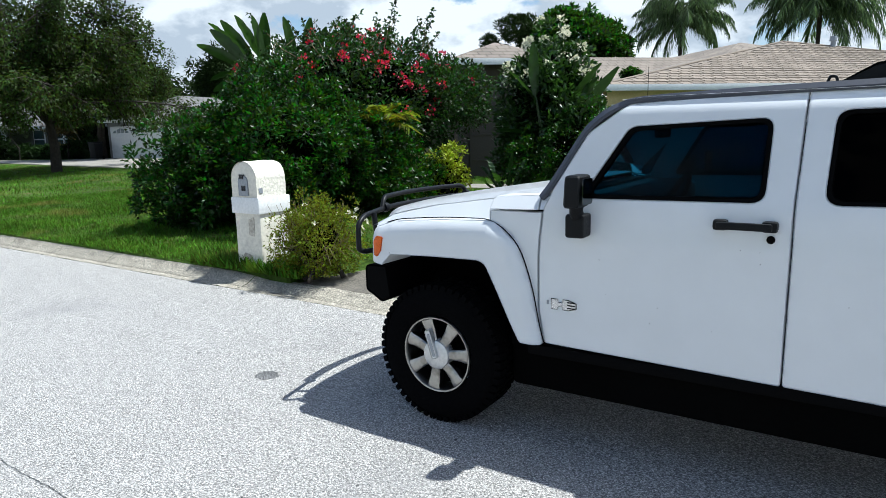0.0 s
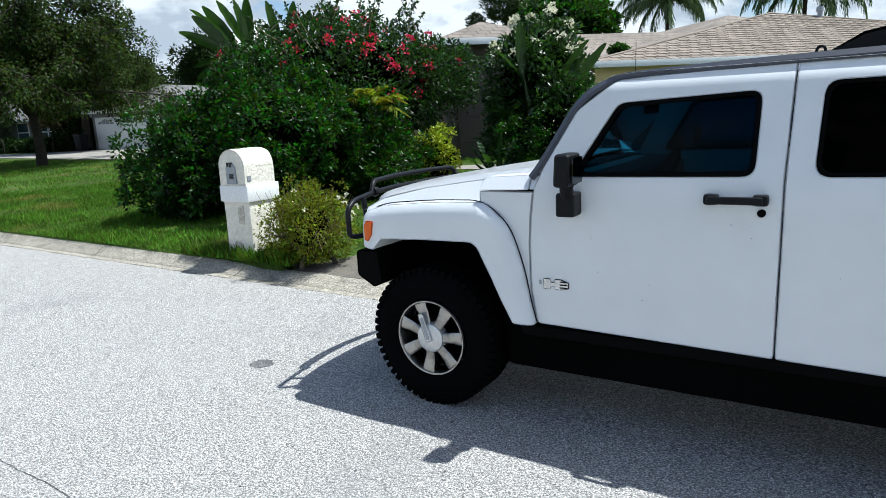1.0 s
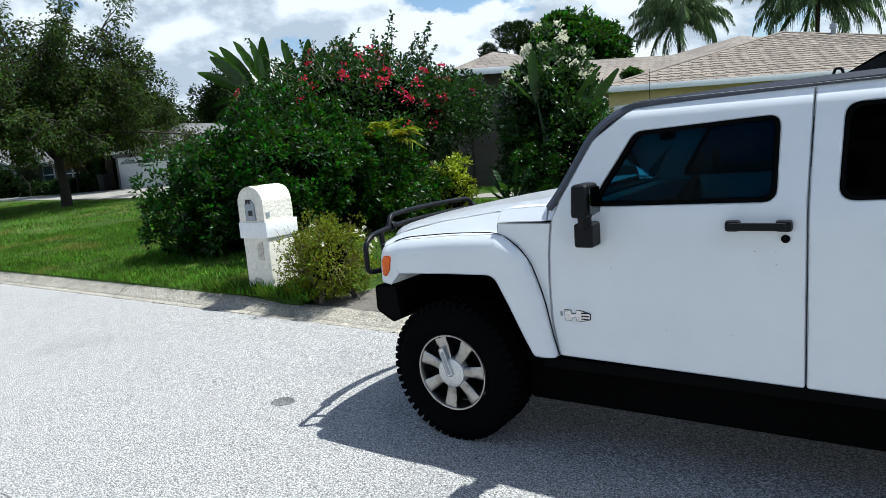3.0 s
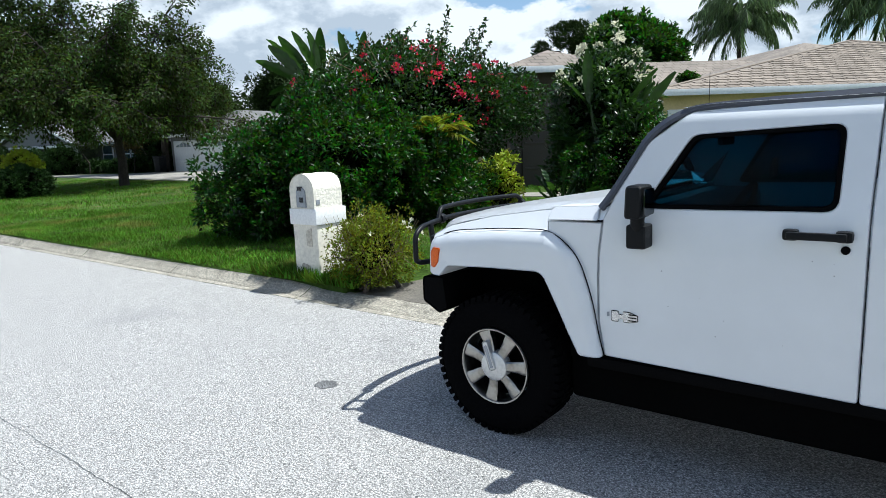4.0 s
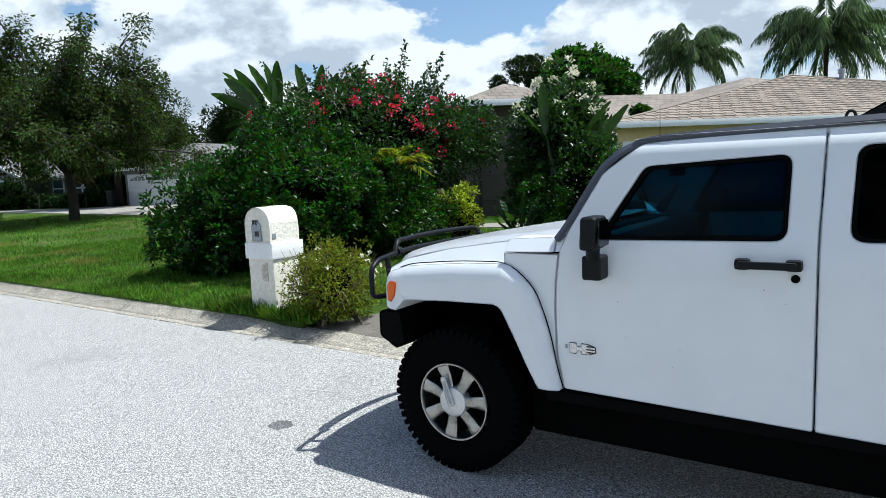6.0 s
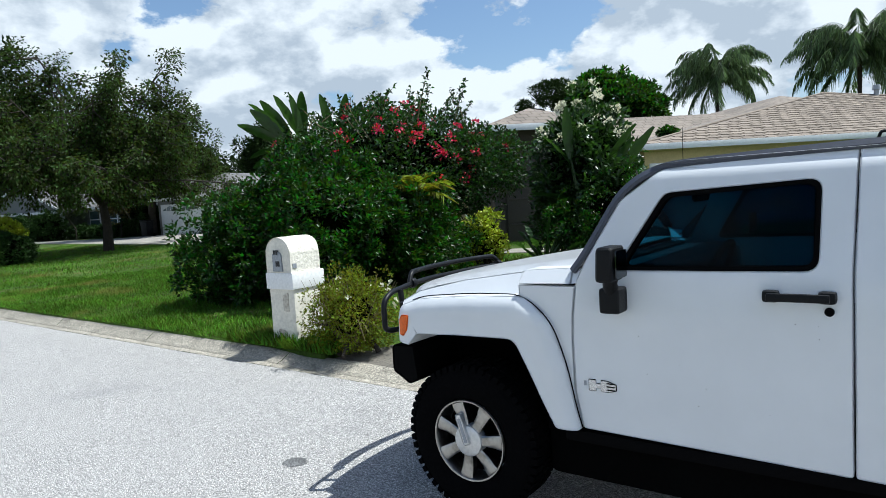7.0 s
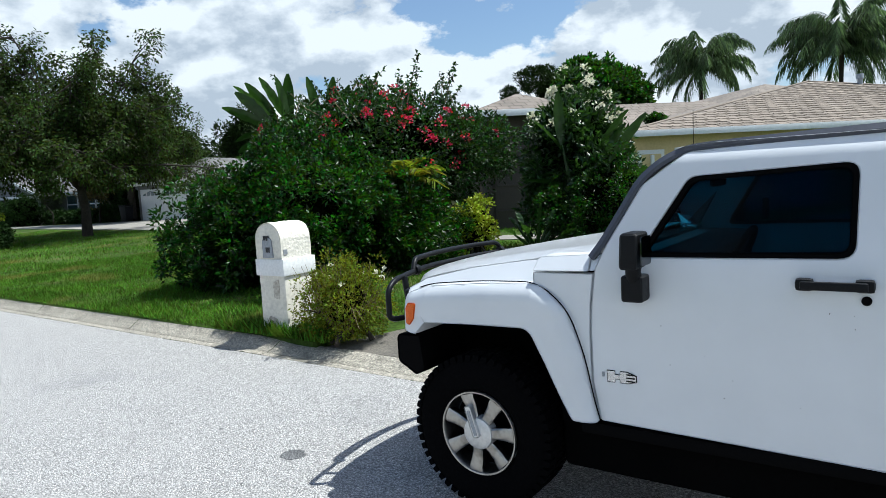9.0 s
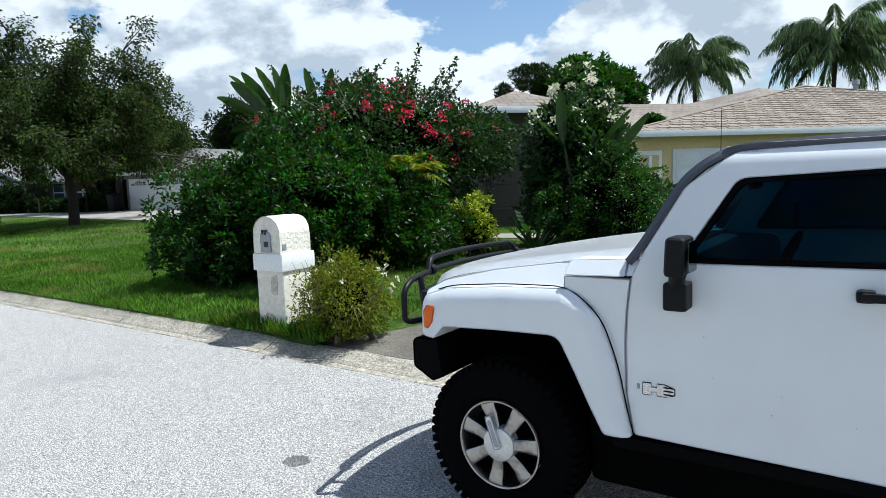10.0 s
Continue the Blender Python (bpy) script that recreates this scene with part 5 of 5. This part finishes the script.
def roof_face(bm, pts):
    """One roof plane with its courses laid level."""
    uv = bm.loops.layers.uv.verify()
    f = bm.faces.new([bm.verts.new(p) for p in pts])
    f.normal_update()
    n = f.normal if f.normal.z > 0 else -f.normal
    lv = Vector((-n.y, n.x, 0)).normalized()
    up = n.cross(lv)
    for lp in f.loops:
        lp[uv].uv = (lp.vert.co.dot(lv), lp.vert.co.dot(up))
    return f


def hip(x0, x1, y0, y1, z, rise, over=0.45, inset=None):
    """A hipped roof over a rectangle, as separate planes and a closed soffit."""
    x0, x1, y0, y1 = x0 - over, x1 + over, y0 - over, y1 + over
    d = min(x1 - x0, y1 - y0) / 2 if inset is None else inset
    bm = bmesh.new()
    A, B, C, D = (x0, y0, z), (x1, y0, z), (x1, y1, z), (x0, y1, z)
    if x1 - x0 >= y1 - y0:
        ym = (y0 + y1) / 2
        R1, R2 = (x0 + d, ym, z + rise), (x1 - d, ym, z + rise)
        for q in ((A, B, R2, R1), (B, C, R2), (C, D, R1, R2), (D, A, R1)):
            roof_face(bm, q)
    else:
        xm = (x0 + x1) / 2
        R1, R2 = (xm, y0 + d, z + rise), (xm, y1 - d, z + rise)
        for q in ((A, B, R1), (B, C, R2, R1), (C, D, R2), (D, A, R1, R2)):
            roof_face(bm, q)
    roof_face(bm, (D, C, B, A))
    return bm, (x0, x1, y0, y1)


def flat_part(name, bm, material, parent, label=""):
    me = bpy.data.meshes.new(name)
    bm.normal_update()
    bm.to_mesh(me)
    bm.free()
    me.materials.append(material)
    ob = new(name, me)
    ob.parent = parent
    return tagged(ob, label)


def eaves(parent, ext, z, material):
    x0, x1, y0, y1 = ext
    bm = box(x0 - 0.02, x1 + 0.02, y0 - 0.025, y0 - 0.002, z - 0.15, z + 0.02, 0.004)
    box(x0 - 0.025, x0 - 0.002, y0, y1, z - 0.15, z + 0.02, 0.004, bm=bm)
    box(x1 + 0.002, x1 + 0.025, y0, y1, z - 0.15, z + 0.02, 0.004, bm=bm)
    box(x0 - 0.02, x1 + 0.02, y1 + 0.002, y1 + 0.025, z - 0.15, z + 0.02, 0.004, bm=bm)
    part("fascia", bm, material, parent, "white fascia and gutter")


EZ = 2.43
part("wall", box(0.5, 20.7, 0.5, 24.0, -0.5, EZ - 0.05), M_YELLOW, house, "pale yellow stucco wall")
bm, ext = hip(0.5, 20.7, 0.5, 24.0, EZ, 2.04, 0.45, 6.5)
GARAGE_ROOF, GARAGE_EXT = flat_part("roof", bm, M_ROOF, house, "tan asphalt shingle roof"), ext
eaves(house, ext, EZ, M_TRIM)
gd_ = part("garage_door", box(1.75, 6.6, 0.44, 0.50, -0.2, 1.95, 0.01), M_DOOR, house, "white sectional garage door")
for k in range(4):
    for j in range(6):
        part("door_panel", box(1.85 + j * 0.79, 2.50 + j * 0.79, 0.425, 0.441, -0.12 + k * 0.52, 0.30 + k * 0.52, 0.01), M_DOOR, gd_)
wn = part("window", box(0.62, 1.42, 0.44, 0.498, 1.15, 1.92, 0.01), M_TRIM, house, "small white-framed window")
part("pane", box(0.72, 1.32, 0.43, 0.439, 1.30, 1.80), M_YELLOW, wn)
part("lantern", box(0.98, 1.08, 0.36, 0.43, 1.45, 1.78, 0.02), M_TRIM, house, "white wall lantern")
part("downspout", tube(bent([(0.12, 0.10, EZ - 0.12), (0.28, 0.40, EZ - 0.42), (0.45, 0.45, EZ - 0.6), (0.45, 0.45, -0.3)], 0.08), 0.045, 8), M_TRIM, house, "white downspout")
part("wall", box(-6.0, 0.497, 5.8, 14.5, -0.5, EZ - 0.05), M_YELLOW, house, "yellow wall of the main wing")
bm, ext = hip(-6.0, 12.4, 6.3, 14.0, EZ + 0.01, 1.83)
flat_part("roof", bm, M_ROOF, house, "tan shingle roof of the main wing")
eaves(house, ext, EZ, M_TRIM)
bm, ext = hip(5.8, 16.8, 4.7, 22.0, 3.02, 1.90, 0.5)
flat_part("roof", bm, M_ROOF, house, "tan shingle roof of the raised middle")
part("vent_pipe", tube([(12.1, 5.6, EZ + 1.3), (12.1, 5.6, EZ + 1.95), (12.1, 5.6, EZ + 1.96), (12.1, 5.6, EZ + 2.14)], [0.09, 0.09, 0.14, 0.12], 12), M_PLATE, house, "grey roof vent pipe with a cap")
# entrance wing with taupe walls, the shade of the recess put into their colour
part("wall", box(-3.75, -1.15, 0.55, 6.2, -0.5, 3.11), M_TAUPE_SHADE, house, "taupe entrance wing wall with eave shade in its colour")
bm, ext = hip(-3.75, -1.15, 0.55, 6.2, 3.15, 0.65, 0.45)
flat_part("roof", bm, M_ROOF, house, "small hipped shingle roof")
eaves(house, ext, 3.15, M_TRIM)
entry = part("entry_panel", box(-3.55, -1.35, 0.48, 0.547, -0.2, 2.45, 0.01), M_TAUPE_SHADE, house, "dark closed entry panel")
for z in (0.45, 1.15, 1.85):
    part("panel_rail", box(-3.5, -1.4, 0.455, 0.479, z - 0.03, z + 0.03, 0.008), M_TAUPE_SHADE, entry)
part("post", box(-4.05, -3.93, 0.30, 0.42, -0.4, 3.14, 0.01), M_TAUPE_SHADE, house, "dark entry post")

shrub("roof_creeper", "small green creeper growing over the roof valley", (-4.45, 17.6, 3.28), (0.27, 0.25, 0.12), 26, 30, 0.09, 0.08, 0.05, M_LEAF, 17, "creeper", 0.2, -0.6, 0.8)

# ---- neighbouring house ----
NX, NY, NR = -37.6, 20.5, math.radians(12)


def beside(lx, ly):
    """A place by the neighbouring house, from its garage corner."""
    return (NX + math.cos(NR) * lx - math.sin(NR) * ly, NY + math.sin(NR) * lx + math.cos(NR) * ly)


M_GWALL = mat("grey_wall", (0.17, 0.175, 0.18), 0.9, vary=0.1, fine=12.0, bump=0.3)
nb = thing("house", "low grey neighbouring house with gabled porch and garage", "house", (NX, NY, 0.40), 12)
part("wall", box(-22, -0.2, 2.0, 10.5, -0.6, 2.12), M_GWALL, nb, "pale grey wall")
bm, ext = hip(-22, 0.0, 2.0, 10.5, 2.17, 2.3)
flat_part("roof", bm, M_ROOFG, nb, "grey shingle roof")
eaves(nb, ext, 2.17, M_TRIM)
part("wall", box(-0.2, 5.8, 0.0, 9.5, -0.6, 2.30), M_GWALL, nb, "garage wall")
bm, ext = hip(-0.2, 5.8, 0.0, 9.5, 2.36, 1.5, 0.4)
flat_part("roof", bm, M_ROOFG, nb, "garage roof of grey shingles")
eaves(nb, ext, 2.36, M_TRIM)
g2 = part("garage_door", box(0.05, 4.95, -0.06, -0.003, -0.1, 1.98, 0.01), M_DOOR, nb, "white garage door with arched lights")
for k in range(4):
    part("door_panel", box(0.15, 4.85, -0.072, -0.061, 0.0 + k * 0.38, 0.33 + k * 0.38, 0.01), M_DOOR, g2)
for k in range(3):
    for j in range(4):
        a, b_ = 0.28 + 1.58 * k + 0.32 * j, 0.54 + 1.58 * k + 0.32 * j
        rise = (0.14, 0.26, 0.26, 0.14)[j]
        lo, hi = (0.06, 0.0) if j < 2 else (0.0, 0.06)
        q = plate([(a, 1.58), (b_, 1.58), (b_, 1.58 + rise + (0.03 if j < 2 else -lo - hi)), (a, 1.58 + rise - (lo + hi if j < 2 else -0.03))], (), lambda x, z: -0.078, 0.014, 0)
        part("pane", q, M_PANE, g2)
for x0, x1 in ((-9.2, -8.1), (-7.15, -6.35), (-6.25, -5.4)):
    wn = part("window", box(x0, x1, 1.94, 1.997, 0.62, 2.0, 0.01), M_TRIM, nb, "white-framed sash window")
    for j in range(2):
        part("pane", box(x0 + 0.08, x1 - 0.08, 1.928, 1.939, 0.70 + 0.64 * j, 1.26 + 0.64 * j), M_PANE, wn)
# the gabled porch: roof planes, gable siding, beam and columns
bm = bmesh.new()
gl, gr, gm_, ge, gp = -18.3, -9.0, -13.65, 2.10, 4.0
for sgn, e in ((-1, gl), (1, gr)):
    vs = [(e, -0.35, ge), (e, 6.5, ge), (gm_, 6.5, gp), (gm_, -0.35, gp)]
    roof_face(bm, vs if sgn < 0 else vs[::-1])
slab(bm, 0.12)
flat_part("roof", bm, M_ROOFG, nb, "grey gable roof of the porch")
bm = bmesh.new()
for y in (0.02, 0.12):
    bm.faces.new([bm.verts.new(p) for p in ((gl + 0.3, y, ge - 0.02), (gr - 0.3, y, ge - 0.02), (gm_, y, gp - 0.16))])
part("gable", bm, M_GWALL, nb, "grey boarded gable")
for a, e in ((gl, 0), (gr, 0)):
    d = 1 if a < gm_ else -1
    bm = bmesh.new()
    pts = [(a, ge - 0.13), (a, ge + 0.03), (gm_, gp + 0.03), (gm_, gp - 0.13)]
    f = [bm.verts.new((x, -0.36, z)) for x, z in pts]
    g = [bm.verts.new((x, -0.40, z)) for x, z in pts]
    bm.faces.new(g), bm.faces.new(f[::-1])
    for i in range(4):
        bm.faces.new((f[i], f[(i + 1) % 4], g[(i + 1) % 4], g[i]))
    part("bargeboard", bm, M_TRIM, nb, "white bargeboard")
part("beam", box(gl + 0.3, gr - 0.3, -0.05, 0.16, ge - 0.22, ge - 0.03, 0.01), M_TRIM, nb, "white porch beam")
for x in (-17.6, -14.35, -10.9, -9.5):
    part("column", box(x - 0.11, x + 0.11, -0.04, 0.15, -0.4, ge - 0.222, 0.02), M_TRIM, nb, "white porch column")
part("door", box(-13.0, -12.0, 1.94, 1.997, -0.1, 1.95, 0.01), M_DARK, nb, "dark front door")
bin_ = thing("wheeled_bin", "dark wheeled refuse bin beside the garage", "bin", (*beside(-0.35, -0.9), lawn_z(*beside(-0.35, -0.9))), 12)
bm = box(-0.27, 0.27, -0.3, 0.3, 0.06, 0.98, 0.03)
for v in bm.verts:
    v.co.x *= 0.82 + 0.18 * v.co.z
    v.co.y *= 0.82 + 0.18 * v.co.z
part("body", bm, M_BLACK, bin_)
part("lid", box(-0.29, 0.29, -0.33, 0.32, 0.985, 1.06, 0.03), M_BLACK, bin_, "hinged dark lid")
for x in (-0.3, 0.25):
    part("wheel", lathe([(0.0, 0.0), (0.1, 0.0), (0.1, 0.05), (0.0, 0.05)], 20), M_RUBBER, bin_).matrix_local = pose(x, 0.26, 0.1, 0, 90, 0)

# shrubs before the neighbouring house: (along, out, half width, half height, sort)
GARDEN = ((-13.1, -1.0, 1.55, 0.95, 0), (-9.9, -0.8, 1.5, 1.05, 0), (-16.6, -0.8, 1.3, 1.0, 0), (-8.2, 0.6, 1.1, 0.40, 1), (-6.2, 0.8, 1.2, 0.38, 1), (-4.4, 0.8, 1.0, 0.42, 1), (-11.6, 0.2, 1.1, 0.7, 0),
          (-2.2, 0.6, 1.0, 1.1, 2), (-1.3, 0.2, 0.75, 1.0, 2), (-2.9, 1.2, 0.9, 1.0, 2))
for k, (lx, ly, rw, rh, sort) in enumerate(GARDEN):
    x, y = beside(lx, ly)
    text = ("dark leafy shrub before the porch", "low clipped hedge under the windows", "tall dark shrub beside the garage")[sort]
    tagged(shrub("garden_shrub", text, (x, y, lawn_z(x, y) + rh * 0.9), (rw, min(rw, 1.0), rh), 110, 40, 0.26, 0.15, 0.09, M_CLIP, 60 + k, "shrub", 0.18, -0.9, 0.8), group="shrubs before the neighbouring house")
for k, (x, y, rw, rh) in enumerate(((-24.9, 6.75, 1.15, 0.55), (-25.2, 5.3, 1.15, 0.6), (-25.6, 7.3, 0.8, 0.5))):
    tagged(shrub("clipped_hedge", "dark clipped hedge shrub on the lawn", (x, y, lawn_z(x, y) + rh * 0.8), (rw, rw * 0.8, rh), 130, 44, 0.2, 0.10, 0.06, M_CLIP, 80 + k, "hedge", 0.12, -0.9, 0.85), group="clipped hedge on the lawn")
shrub("golden_shrub", "yellow-green shrub behind the clipped hedge", (-27.9, 8.0, 1.25), (0.62, 0.6, 0.62), 110, 44, 0.18, 0.10, 0.06, M_LEAFY, 90)
x, y = beside(-0.75, -0.1)
tree("oak_tree", "dark oak beside the neighbouring garage", (x, y, lawn_z(x, y)), 8.2, (4.6, 4.6), M_LEAFO, 94, (0.16, 0.075), 16, 70, 0.24, 0.36, 0.4, 8, 0.65, low=2.7)
x, y = beside(-3.3, -0.4)
tree("crape_myrtle", "small crape myrtle with faded tan flower heads", (x, y, lawn_z(x, y)), 3.0, (0.95, 0.95), M_MYRTLE, 91, (0.12, 0.06), 8, 34, 0.05, 0.45, 0.1, 3, 0.3)
x, y = beside(-7.4, -0.6)
tree("young_tree", "thin young tree before the windows", (x, y, lawn_z(x, y)), 3.0, (0.9, 0.9), M_FAR, 92, (0.10, 0.05), 7, 18, 0.04, 0.5, 0.1, 3, 0.28)
for k, (x, y, h) in enumerate(((-66, 19.5, 7.5), (-60, 28.0, 8.5), (-52, 32.0, 8.5), (-70, 26.0, 9.0), (-45, 36.0, 7.5), (-78, 18.0, 9.0))):
    tree("far_tree", "dark green tree in the distance", (x, y, 0.5), h, (h * 0.5, h * 0.5), M_FAR, 260 + k, (0.35, 0.2), 10, 34, 0.25, 0.10, 0.2, 6, 0.9, "distant trees")
for k in range(26):
    r = np.random.default_rng(100 + k)
    a = k / 26
    x, y = -95 + 150 * a, 58 + 18 * math.sin(a * 9) - 26 * max(0, 0.3 - a)
    h = r.uniform(3.4, 4.8)
    tree("far_tree", "dark green tree in the distance", (x, y, 0.6), h, (h * 0.45, h * 0.45), M_FAR, 200 + k, (0.34, 0.2), 8, 40, 0.2, 0.15, 0.1, 4, 0.8, "distant trees")


# ---- shingles on the roof plane over the garage ----
def lay_shingles(parent, poly, w=0.36, h=0.33, near=300):
    """Tabs in level courses over one roof plane: the first ones as pieces, the rest joined."""
    P = [Vector(p) for p in poly]
    n = (P[1] - P[0]).cross(P[2] - P[0]).normalized()
    if n.z < 0:
        n = -n
    lv = Vector((P[1] - P[0]).normalized())
    up = n.cross(lv)
    flat2 = [((p - P[0]).dot(lv), (p - P[0]).dot(up)) for p in P]

    def inside(a, b):
        hit = False
        for (x0, y0), (x1, y1) in zip(flat2, flat2[1:] + flat2[:1]):
            if (y0 > b) != (y1 > b) and a < x0 + (b - y0) / (y1 - y0) * (x1 - x0):
                hit = not hit
        return hit

    r = np.random.default_rng(77)
    spots = []
    top = max(q[1] for q in flat2)
    for row in range(int(top / h)):
        b = row * h
        a = min(q[0] for q in flat2) - (row % 2) * w / 2 + r.normal() * 0.01
        while a < max(q[0] for q in flat2):
            if inside(a + 0.05, b + h * 0.6) and inside(a + w - 0.05, b + h * 0.6):
                spots.append((a, b))
            a += w
    spots.sort(key=lambda q: (q[0] + 1.5) ** 2 + (q[1] * 2) ** 2)
    t = bmesh.new()
    box(0.018, w - 0.018, 0.0, h * 1.06, 0.0, 0.024, 0.0, bm=t)
    for v in t.verts:
        if v.co.y > h * 0.5:
            v.co.z -= 0.019
    me = bpy.data.meshes.new("shingle")
    t.to_mesh(me)
    me.materials.append(M_TABN)
    V = np.array([v.co for v in t.verts])
    F = np.array([[v.index for v in f.verts] for f in t.faces])
    t.free()
    turn = Matrix((lv, up, n)).transposed().to_4x4()
    vs, fs = [], []
    for k, (a, b) in enumerate(spots):
        m = Matrix.Translation(P[0] + lv * a + up * b + n * (0.004 + abs(r.normal()) * 0.002)) @ turn
        if k < near:
            ob = new("shingle", me)
            ob.parent = parent
            ob.matrix_basis = m
        else:
            A = np.array(m)
            fs.append(F + len(vs) * len(V))
            vs.append(V @ A[:3, :3].T + A[:3, 3])
    if vs:
        tagged(fast_mesh("shingle_field", np.concatenate(vs), np.concatenate(fs), M_TAB, parent), kind="stuff")


garage_roof = GARAGE_ROOF
ex0, ex1, ey0, ey1 = GARAGE_EXT
lay_shingles(garage_roof, [(ex0, ey0, EZ), (ex1, ey0, EZ), ((ex0 + ex1) / 2, ey0 + 6.5, EZ + 2.04)])
hips = bmesh.new()
for q in ((ex0, ey0, EZ), (ex1, ey0, EZ)):
    tube([q, ((ex0 + ex1) / 2, ey0 + 6.5, EZ + 2.05)], 0.045, 6, hips)
part("hip_cap", hips, M_TAB, garage_roof)
